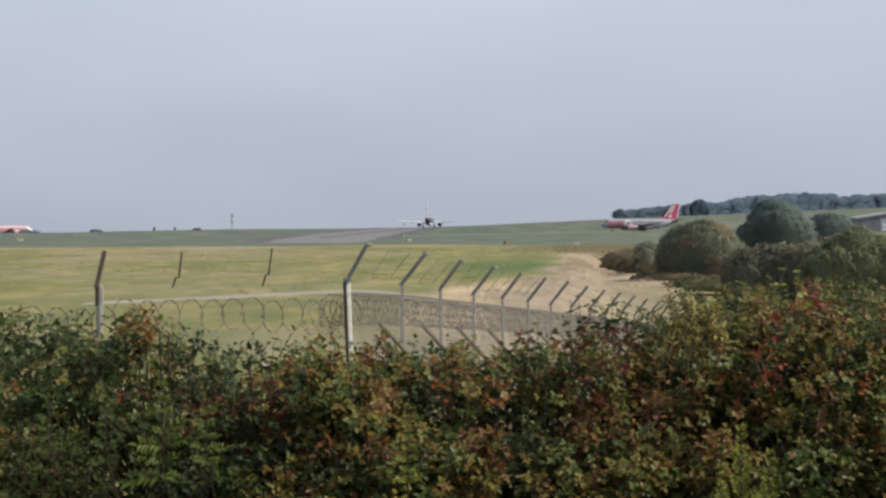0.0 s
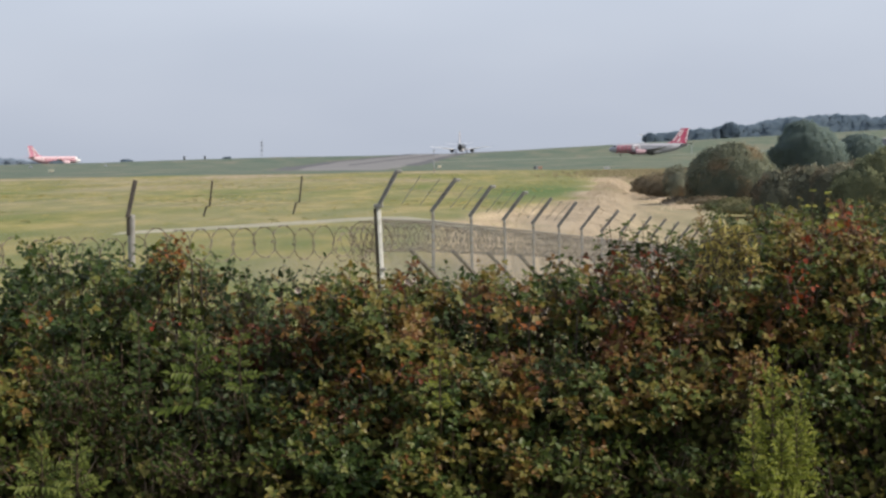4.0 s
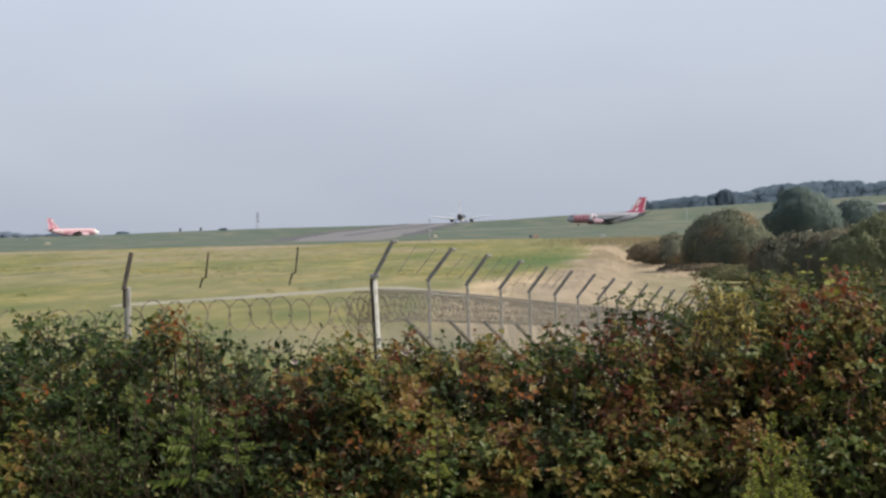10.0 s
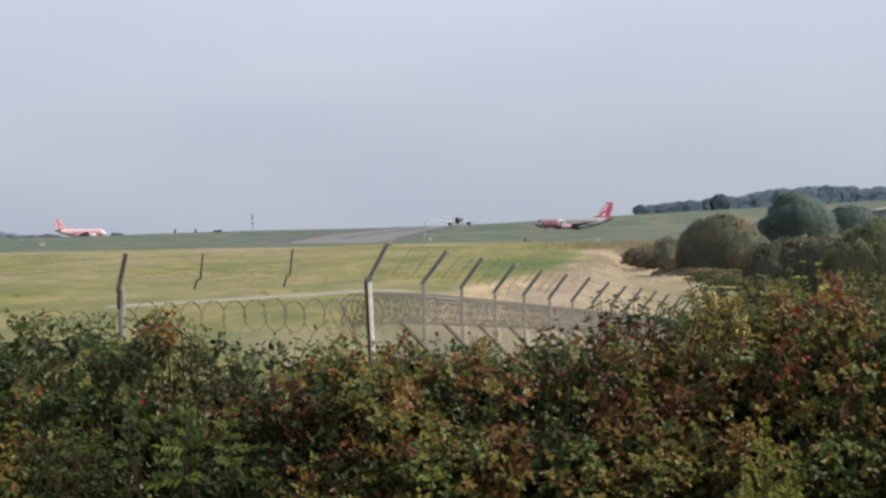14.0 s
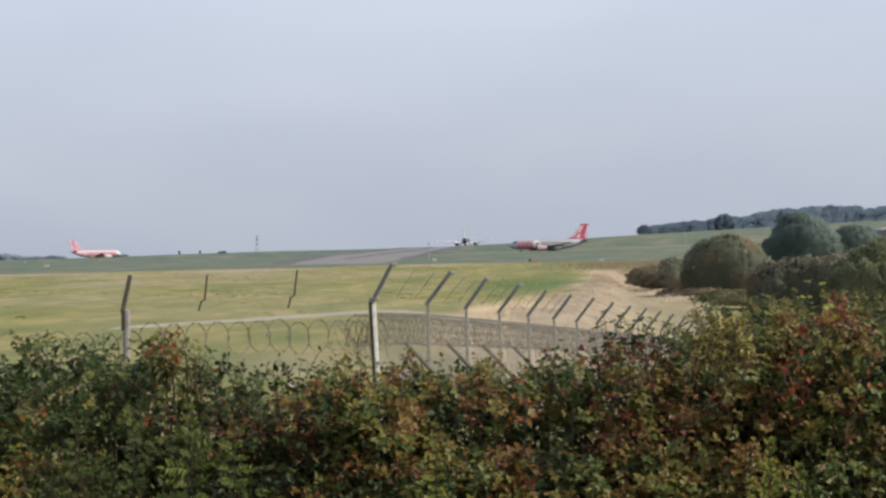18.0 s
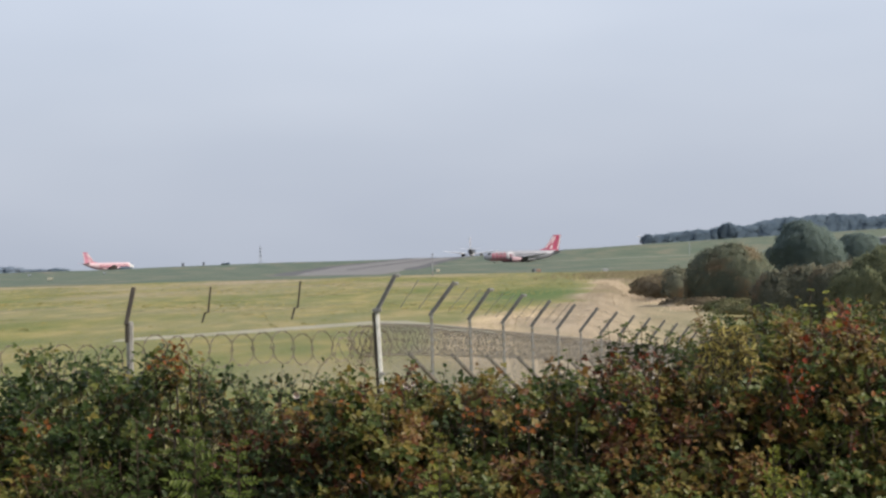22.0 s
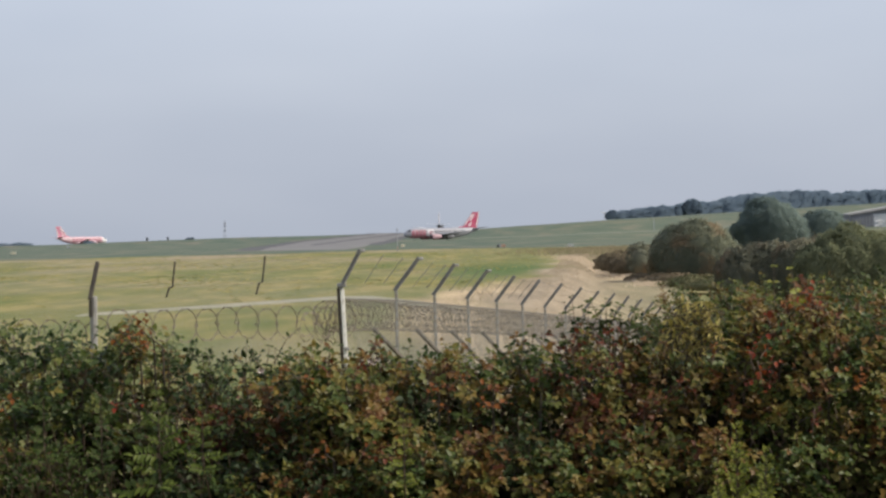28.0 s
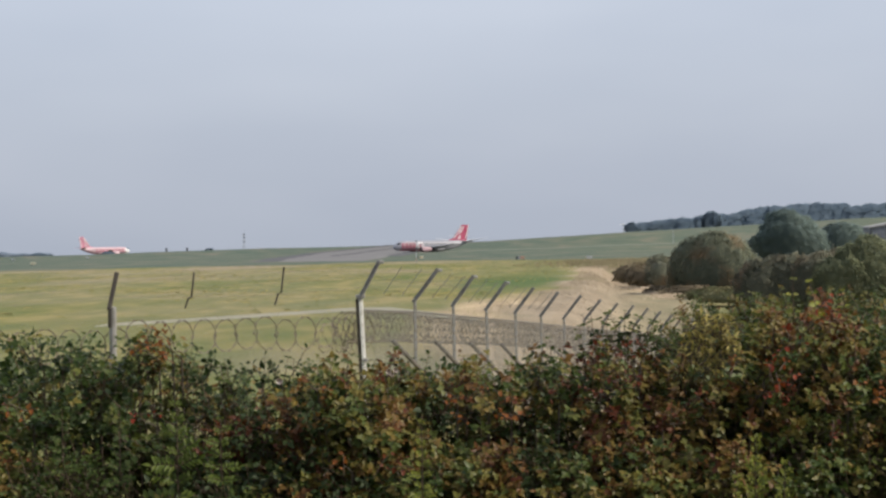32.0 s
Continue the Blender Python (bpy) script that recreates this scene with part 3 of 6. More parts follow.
def chain_link(a, b, top_a, top_b, foot_a, foot_b, pitch=0.06, r=0.0021):
    """Woven wire between two posts: two families of slanted wires."""
    a, b = Vector(a), Vector(b)
    n = max(4, int((b - a).length / pitch))
    vs, fs = [], []
    side = Vector((0, 0, 1)).cross((b - a).normalized()) * r

    def wire(p, q, off):
        k = len(vs)
        along = (b - a).normalized() * r
        for e in (p, q):
            vs.extend((e + along + off, e - along + off, e + side * 1.6 + off))
        fs.extend(((k, k + 3, k + 4, k + 1), (k + 1, k + 4, k + 5, k + 2), (k + 2, k + 5, k + 3, k)))

    h = (top_a - foot_a)
    run = h * 0.9 / (b - a).length
    for fam in (1, -1):
        m = int(n * (1 + run))
        for k in range(m):
            t0 = (k / n) - (run if fam > 0 else 0)
            t1 = t0 + run
            u0, u1 = max(t0, 0), min(t1, 1)
            if u1 - u0 < 0.004:
                continue
            ends = []
            for u in (u0, u1):
                w = (u - t0) / run
                w = w if fam > 0 else 1 - w
                q = a.lerp(b, u)
                q.z = (foot_a + (foot_b - foot_a) * u) * (1 - w) + (top_a + (top_b - top_a) * u) * w
                ends.append(q)
            wire(ends[0], ends[1], side * (1 if fam > 0 else -1))
    for zt in (0.01, 0.5, 0.97):
        e = []
        for u, p in ((0, a), (1, b)):
            q = p.copy()
            f0, t0 = (foot_a, top_a) if u == 0 else (foot_b, top_b)
            q.z = f0 * (1 - zt) + t0 * zt
            e.append(q)
        wire(e[0], e[1], side * 2)
    return mesh_of("mesh_panel", vs, fs, M_WIRE)


def coil(a, b, radius, loops, seed, wire=0.0045, messy=1.0, turn=0.0, tall=1.0):
    """Razor coil: overlapping rings with small blades, flat along the fence or turned across it."""
    rng = np.random.default_rng(seed)
    a, b = Vector(a), Vector(b)
    along = (b - a).normalized()
    side = Vector((0, 0, 1)).cross(along)
    flat = (along * math.cos(turn) + side * math.sin(turn)).normalized()
    deep = Vector((0, 0, 1)).cross(flat)
    g = Geo()
    for k in range(loops):
        c = a.lerp(b, (k + 0.5) / loops) + Vector((0, 0, rng.uniform(-.02, .02)))
        rr = radius * rng.uniform(0.93, 1.05)
        tilt = rng.uniform(-0.16, 0.16) * messy
        pts = []
        for j in range(21):
            t = 2 * math.pi * j / 20
            pts.append(c + flat * (rr * math.cos(t)) + deep * (0.09 * messy * math.sin(t * 0.5 + k) + tilt * math.sin(t) * 0.3) + Vector((0, 0, rr * tall * math.sin(t))))
        g.tube(pts, wire, 3, cap=False)
        for j in range(0, 20, 2):
            q = pts[j]
            d = (pts[j + 1] - q).normalized()
            o = (q - c).normalized() * 0.013
            g.add([q - d * 0.016, q + d * 0.016, q + d * 0.022 + o, q - d * 0.022 + o, q - d * 0.022 - o, q + d * 0.022 - o], [(0, 1, 2, 3), (0, 4, 5, 1)])
    return g


for i in range(22):
    (xa, ya, za), (xb, yb, zb) = LINE[i], LINE[i + 1]
    part("mesh_panel", chain_link((xa, ya, 0), (xb, yb, 0), za - 0.16, zb - 0.16, za - CRANK, zb - CRANK, 0.06 if i < 14 else 0.12), M_WIRE, fence)
    inn = Vector((-0.24, 0.07, 0))
    part("razor_coil", coil(Vector((xa, ya, za - 0.42)) + inn, Vector((xb, yb, zb - 0.42)) + inn, 0.215, 11 if i < 14 else 8, i, 0.0062, 0.5, -1.0), M_COIL, fence, "rusted razor wire coil")
    # slanting timber stay behind the coil
    if i < 10:
        s = Vector((xa, ya, za)).lerp(Vector((xb, yb, zb)), 0.72) + Vector((-0.14, 0.1, -0.62))
        part("stay", Geo().tube([s, s + Vector((0.36, 0.25, -0.40)), s + Vector((1.35, 0.95, -1.52))], [0.036, 0.038, 0.040], 6), M_STAKE, fence, "slanting timber stay")
        part("rail", Geo().tube([(xa - 0.2, ya + 0.1, za - 0.64), (xb - 0.2, yb + 0.1, zb - 0.64)], 0.013, 5), M_COIL, fence)
        part("rail", Geo().tube([(xa, ya + 0.02, za - 0.19), (xb, yb + 0.02, zb - 0.19)], 0.012, 5), M_STAKE, fence)
for (xa, ya, za), (xb, yb, zb) in zip(LEFT, LEFT[1:]):
    part("mesh_panel", chain_link((xa, ya, 0), (xb, yb, 0), za - 0.16, zb - 0.16, za - CRANK, zb - CRANK, 0.06, 0.0012), M_WIRE, fence)
    inn = Vector((0.16, 0.2, 0))
    part("razor_coil", coil(Vector((xa, ya, za - 0.52)) + inn, Vector((xb, yb, zb - 0.40)) + inn, 0.185, 12, 77, 0.0064, 0.25, 0.0, 1.2), M_COIL, fence, "rusted razor wire coil")
# loose coil bundled against the corner post
part("razor_coil", coil((-1.32, 28.5, 0.44), (-1.22, 29.6, 0.42), 0.26, 7, 91, 0.0045, 1.5), M_COIL, fence, "tangled razor wire at the corner")
part("razor_coil", coil((-1.50, 28.4, 0.40), (-1.30, 29.0, 0.44), 0.22, 5, 92, 0.0045, 1.5), M_COIL, fence, "tangled razor wire at the corner")

# ---- airliners: nose towards +x, wheels on z = 0 ----
def lathe_x(g, xs, rs, zs, n=20, ry=1.0, mats=None):
    vs, fs, ms = [], [], []
    for x, r, z in zip(xs, rs, zs):
        for k in range(n):
            t = 2 * math.pi * k / n
            vs.append((x, math.cos(t) * r * ry, z + math.sin(t) * r))
    for i in range(len(xs) - 1):
        for k in range(n):
            fs.append((i * n + k, i * n + (k + 1) % n, (i + 1) * n + (k + 1) % n, (i + 1) * n + k))
            ms.append(mats[i] if mats else 0)
    base = len(g.v)
    g.v += vs
    g.f += [tuple(q + base for q in f) for f in fs] + [tuple(base + k for k in range(n - 1, -1, -1)), tuple(base + (len(xs) - 1) * n + k for k in range(n))]
    g.m += ms + [ms[0], ms[-1]]
    return g


def foil(g, root, tip, chord_r, chord_t, thick_r, thick_t, up=(0, 0, 1)):
    """A tapered wing or fin between two leading-edge points; chord runs towards -x."""
    up = Vector(up)
    prof = [(0, 0), (0.08, 0.55), (0.3, 1.0), (0.65, 0.62), (1.0, 0.05), (0.65, -0.4), (0.3, -0.75), (0.08, -0.45)]
    vs = []
    for e, c, th in ((root, chord_r, thick_r), (tip, chord_t, thick_t)):
        for u, w in prof:
            vs.append(Vector(e) + Vector((-u * c, 0, 0)) + up * (w * th * 0.5))
    n = len(prof)
    fs = [(k, (k + 1) % n, n + (k + 1) % n, n + k) for k in range(n)] + [tuple(range(n - 1, -1, -1)), tuple(range(n, 2 * n))]
    return g.add(vs, fs)


M_PINKWHITE = surface("pale_pink_paint", (0.56, 0.42, 0.45), (0.63, 0.50, 0.53), 0.4, 0.4, 0, 0.0)


def body_radius(x):
    xs = [-16.3, -15.6, -13.5, -10.5, -7.0, 11.0, 13.0, 14.6, 15.7, 16.3, 16.5]
    rs = [0.12, 0.45, 0.95, 1.55, 1.95, 1.95, 1.90, 1.55, 1.0, 0.45, 0.06]
    zs = [4.55, 4.45, 4.15, 3.65, 3.25, 3.25, 3.18, 3.0, 2.82, 2.72, 2.7]
    return float(np.interp(x, xs, rs)), float(np.interp(x, xs, zs))


def side_patch(x0, x1, t0, t1, lift=0.03, side=1, nx=6, nt=6):
    """A painted patch that follows the side of the body between two angles above its middle."""
    g = Geo()
    vs = []
    for i in range(nx + 1):
        x = x0 + (x1 - x0) * i / nx
        r, z = body_radius(x)
        for j in range(nt + 1):
            t = radians(t0 + (t1 - t0) * j / nt)
            vs.append((x, side * math.cos(t) * (r + lift), z + math.sin(t) * (r + lift)))
    fs = [(i * (nt + 1) + j, (i + 1) * (nt + 1) + j, (i + 1) * (nt + 1) + j + 1, i * (nt + 1) + j + 1) for i in range(nx) for j in range(nt)]
    if side > 0:
        fs = [f[::-1] for f in fs]
    return g.add(vs, fs)


def airliner(label, body, nose, belly, fin_m, engine_m, livery, group="airliners on the airfield", slim=1.0):
    root = thing("airliner", label=label, category="aircraft", group=group)
    xs = [-16.3, -15.6, -13.5, -10.5, -7.0, -2, 3, 8, 11.0, 13.0, 14.6, 15.7, 16.3, 16.5]
    prof = [body_radius(x) for x in xs]
    g = lathe_x(Geo(), xs, [p[0] * slim for p in prof], [p[1] for p in prof], 24, 0.96, [0] * 9 + [1] * 4)
    part("fuselage", g, [body, nose], root, smooth=True)
    g = lathe_x(Geo(), [-6.5, -4.5, 0, 4.0, 5.8], [0.3 * slim, 1.0 * slim, 1.25 * slim, 1.0 * slim, 0.3 * slim], [1.9, 1.95, 1.95, 1.95, 1.9], 16, 1.5)
    part("belly_fairing", g, belly, root, smooth=True)
    for s in (1, -1):
        g = foil(Geo(), (5.2, s * 1.4, 2.15), (-3.6, s * 14.4, 3.7), 6.6, 1.5, 0.75, 0.2)
        w = part("wing", g, belly, root)
        part("flap", foil(Geo(), (-0.4, s * 2.2, 1.98), (-2.4, s * 9.0, 2.75), 1.7, 1.0, 0.3, 0.16), belly, w)
        part("tailplane", foil(Geo(), (-12.3, s * 0.5, 4.6), (-15.6, s * 6.3, 5.2), 3.6, 1.3, 0.3, 0.12), belly, root)
        ex, ey, ez = 4.6, s * 4.85, 1.75
        g = lathe_x(Geo(), [-2.3, -1.6, 0.2, 1.7, 2.15, 2.3], [0.55, 0.78, 1.0, 1.02, 0.95, 0.86], [0, 0, 0, -0.02, -0.04, -0.04], 20)
        e = part("engine", g, engine_m, root, smooth=True)
        e.matrix_basis = pose(ex, ey, ez)
        part("intake", lathe_x(Geo(), [2.29, 2.315, 2.33], [0.84, 0.84, 0.78], [-0.04] * 3, 20), M_BLACK, e, "dark engine intake")
        part("exhaust", lathe_x(Geo(), [-2.9, -2.33, -2.28], [0.30, 0.48, 0.5], [0, 0, 0], 16), M_DARKGREY, e)
        part("pylon", foil(Geo(), (1.5, 0, 0.85), (0.2, 0, 1.25), 3.4, 3.4, 0.3, 0.3, (0, 1, 0)), belly, e)
        leg = part("main_gear", Geo().tube([(-0.9, s * 2.6, 0.5), (-0.9, s * 2.5, 2.2)], 0.13, 8), M_DARKGREY, root)
        for o in (-0.38, 0.38):
            q = Geo().tube([(-0.9, s * 2.6 + o - 0.17, 0.53), (-0.9, s * 2.6 + o + 0.17, 0.53)], 0.53, 16)
            part("wheel", q, M_BLACK, leg)
        # rows of cabin windows
        g = Geo()
        for k in range(38):
            x = 11.6 - k * 0.56
            for tri in side_patch(x - 0.13, x + 0.13, 14, 24, 0.035, s, 1, 1).v:
                g.v.append(tri)
            n = len(g.v) - 4
            g.f.append((n, n + 2, n + 3, n + 1))
            g.m.append(0)
        tagged(part("window_row", g, M_GLASSY, root), label="row of dark cabin windows", kind="stuff")
        part("cockpit_glass", side_patch(14.0, 15.1, 28, 62, 0.03, s, 3, 3), M_GLASSY, root)
        for name, x0, x1, t0, t1, m, lab in livery:
            part(name, side_patch(x0, x1, t0, t1, 0.025 if m is not M_WHITE else 0.04, s), m, root, lab)
    leg = part("nose_gear", Geo().tube([(11.9, 0, 0.4), (11.7, 0, 1.6)], 0.1, 8), M_DARKGREY, root)
    for o in (-0.22, 0.22):
        part("wheel", Geo().tube([(11.9, o - 0.1, 0.36), (11.9, o + 0.1, 0.36)], 0.36, 14), M_BLACK, leg)
    part("fin", foil(Geo(), (-8.4, 0, 4.9), (-13.3, 0, 11.1), 6.8, 3.2, 0.42, 0.2, (0, 1, 0)), fin_m, root, "tall swept tail fin")
    part("fin_fillet", foil(Geo(), (-6.2, 0, 4.95), (-10.0, 0, 6.1), 4.6, 3.0, 0.3, 0.3, (0, 1, 0)), fin_m, root)
    for s in (1, -1):
        yy = s * 0.235
        for q in ([(-9.3, 5.9), (-10.1, 5.9), (-13.6, 10.5), (-12.9, 10.5)], [(-11.9, 7.9), (-12.5, 7.5), (-13.9, 9.6), (-14.3, 10.6), (-13.9, 10.6)], [(-11.0, 5.6), (-12.4, 5.6), (-12.9, 7.0), (-12.2, 7.2)]):
            v = [(x, yy, z) for x, z in q]
            part("fin_mark", Geo().add(v, [tuple(range(len(v))) if s < 0 else tuple(range(len(v) - 1, -1, -1))]), M_PINKWHITE, root, "pale pink stroke on the fin")
        part("rudder_edge", Geo().add([(-15.0, yy * 0.5, 5.6), (-16.35, yy * 0.4, 10.9), (-16.05, yy * 0.6, 10.9), (-14.6, yy * 0.8, 5.6)], [(0, 1, 2, 3) if s > 0 else (3, 2, 1, 0)]), M_WHITE, root, "white trailing edge of the rudder")
    return root


M_ROUNDEL = surface("off_white_disc", (0.50, 0.47, 0.49), (0.57, 0.54, 0.56), 0.5, 0.4, 0, 0.0)


def roundel(root, x, r):
    for s in (1, -1):
        g = Geo()
        n = 28
        vs = []
        for rr in (0.0, 0.5, 1.0):
            for k in range(n):
                t = 2 * math.pi * k / n
                px, h = x + r * rr * math.cos(t), r * rr * math.sin(t)
                br, bz = body_radius(px)
                h = max(-br * 0.98, min(br * 0.98, h))
                vs.append((px, s * (math.sqrt(max(br * br - h * h, 0)) * 0.96 + 0.06), bz + h))
        fs = []
        for i in range(2):
            for k in range(n):
                f = (i * n + k, i * n + (k + 1) % n, (i + 1) * n + (k + 1) % n, (i + 1) * n + k)
                fs.append(f if s < 0 else f[::-1])
        g.add(vs, fs)
        part("roundel", g, M_ROUNDEL, root, "large white disc on the fuselage side")
        br, bz = body_radius(x)
        yy = s * (br * 0.96 + 0.09)
        part("roundel_mark", Geo().box((x, yy, bz + 0.35), (1.3, 0.03, 0.42), bevel=0.01).box((x + 0.2, yy, bz - 0.25), (0.5, 0.03, 0.9), pose(0, 0, 0, 0, 35, 0), bevel=0.01), M_LETTER, root, "red shape on the disc")


M_ROSE = surface("rose_lettering", (0.38, 0.17, 0.21), (0.44, 0.22, 0.26), 0.4, 0.5, 0, 0.0)
# Slightly darker copy of the silver grey, underside shade put into the paint.
M_BELLY = surface("shaded_grey_paint", (0.235, 0.237, 0.26), (0.285, 0.287, 0.31), 0.3, 0.5, 0.1, 0.0)
M_ENGINE = surface("dull_rose_cowling", (0.34, 0.215, 0.24), (0.40, 0.26, 0.285), 0.4, 0.5, 0, 0.0)
red_bars = [("livery_bar", x, x + 1.35, -40, 38, M_LETTER, "red lettering shown as a plain bar") for x in (12.4, 10.85, 9.3, 7.75)]
red_bars += [("livery_line", 2.0, 14.0, -75, -48, M_RED, "red painted underside line")]
jet_right = airliner("silver-grey airliner with a red tail, taxiing on the airfield", M_SILVER, M_SILVER, M_BELLY, M_RED, M_ENGINE, red_bars)
roundel(jet_right, 5.6, 1.6)
pink = [("livery_bar", x, x + 1.65, -24, 36, M_ROSE, "red lettering shown as a plain bar") for x in (10.0, 7.9, 5.8, 3.7, 1.6, -0.5, -2.6, -4.7, -6.8)]
pink += [("livery_line", -14, 8, -70, -38, M_ROSE, "red painted underside line")]
# Tail red goes pink here: haze over the far jet, put into its paint.
M_TAILROSE = surface("hazed_red_tail_paint", (0.43, 0.165, 0.235), (0.51, 0.215, 0.285), 0.4, 0.5, 0, 0.0)
M_PINK = surface("muted_rose_paint", (0.47, 0.325, 0.355), (0.54, 0.39, 0.42), 0.4, 0.5, 0, 0.0)
jet_left = airliner("rose-red airliner with a white nose and red tail, taxiing", M_PINK, M_WHITE, M_PINK, M_TAILROSE, M_PINK, pink)
# Dark body paint holds its unlit silhouette; white wings blend with the sky.
jet_centre = airliner("airliner from behind on the runway crest, painted as a dark silhouette", M_DARKGREY, M_DARKGREY, M_WHITE, M_LIGHTGREY, M_DARKGREY, [], slim=0.76)

# ---- masts, markers and the hangar ----
def mast(x, y, h, z):
    root = thing("radio_mast", x, y, z, label="thin red and white banded lattice mast on the skyline", category="mast")
    n = 7
    for k in range(n):
        g = Geo()
        z0, z1 = h * k / n, h * (k + 1) / n
        w0, w1 = 0.75 * (1 - 0.3 * k / n), 0.75 * (1 - 0.3 * (k + 1) / n)
        for sx, sy in ((-1, -1), (1, -1), (1, 1), (-1, 1)):
            g.tube([(sx * w0, sy * w0, z0), (sx * w1, sy * w1, z1)], 0.07, 5)
        for a, b in (((-1, -1), (1, -1)), ((1, -1), (1, 1)), ((1, 1), (-1, 1)), ((-1, 1), (-1, -1))):
            g.tube([(a[0] * w0, a[1] * w0, z0), (b[0] * w1, b[1] * w1, z1)], 0.045, 4)
        part("mast_section", g, M_CLAD if k % 2 else M_LIGHTGREY, root)
    part("aerial", Geo().tube([(0, 0, h), (0, 0, h + 1.6)], 0.07, 5), M_DARKGREY, root)
    for hz in (0.55, 0.78, 0.95):
        part("dish", Geo().tube([(0.2, -0.9, h * hz), (0.2, -0.6, h * hz)], 0.5, 10), M_DARKGREY, root)


mast(-124.4, 1300, 11.6, land1(-124.4, 1300))


def pole(name, x, y, h, mats, label, head=None, r=0.07):
    root = thing(name, x, y, land1(x, y), label=label, category="pole")
    n = len(mats)
    for k, m in enumerate(mats):
        part("pole_section", Geo().tube([(0, 0, h * k / n - (0.1 if k == 0 else 0)), (0, 0, h * (k + 1) / n)], r, 8), m, root)
    part("foot", Geo().box((0, 0, 0.06), (0.4, 0.4, 0.14), bevel=0.02), M_PALE, root)
    if head:
        part("lamp_head", Geo().box((0, 0, h + 0.12), (0.3, 0.2, 0.26), bevel=0.04), head, root)
    return root


p = pole("approach_light_pole", -3.26, 340, 3.5, [M_ORANGE, M_LIGHTGREY, M_LIGHTGREY, M_CLAD, M_CLAD], "thin frangible light pole with orange and white bands", M_CLAD, 0.04)
part("marker_box", Geo().box((0.9, 0, 0.85), (0.6, 0.3, 0.42), bevel=0.04), M_SIGN, p, "pale yellow box beside the pole")
part("bracket", Geo().tube([(0, 0, 0.85), (0.7, 0, 0.85)], 0.04, 6), M_DARKGREY, p)


def marker_board(x, y, w, h, mats, label, lift=0.25):
    root = thing("marker_board", x, y, land1(x, y), label=label, category="sign")
    n = len(mats)
    for k, m in enumerate(mats):
        part("board", Geo().box((-w / 2 + w * (k + 0.5) / n, 0, lift + h / 2), (w / n - 0.01, 0.12, h), bevel=0.02), m, root)
    for sx in (-0.4, 0.4):
        part("leg", Geo().tube([(sx * w, 0, -0.1), (sx * w, 0, lift + 0.05)], 0.04, 6), M_DARKGREY, root)
    return root


marker_board(14.6, 345, 1.5, 0.5, [M_DARKGREY, M_CLAD, M_ORANGE, M_ORANGE], "low orange, white and black airfield marker board")
marker_board(26.6, 346, 1.0, 0.42, [M_LIGHTGREY, M_LIGHTGREY], "low white airfield marker board")
marker_board(-80.5, 400, 1.1, 0.5, [M_SIGN, M_SIGN], "small pale yellow airfield sign board", 0.35)
marker_board(-146, 690, 1.0, 0.6, [M_LIGHTGREY], "small white airfield sign board", 0.4)
marker_board(-120, 690, 0.8, 0.5, [M_LIGHTGREY], "small white airfield sign board", 0.4)
pole("white_pole", 95.3, 800, 5.6, [M_LIGHTGREY, M_LIGHTGREY, M_LIGHTGREY], "slim white pole on the airfield slope", None, 0.09)
w = pole("windsock_mast", 103, 1090, 4.5, [M_WHITE, M_WHITE], "slim windsock mast on the ridge", None, 0.08)
part("windsock", Geo().tube([(0, 0, 4.4), (-1.0, 0, 4.3), (-2.0, 0, 4.1)], [0.3, 0.24, 0.16], 10), M_WHITE, w)


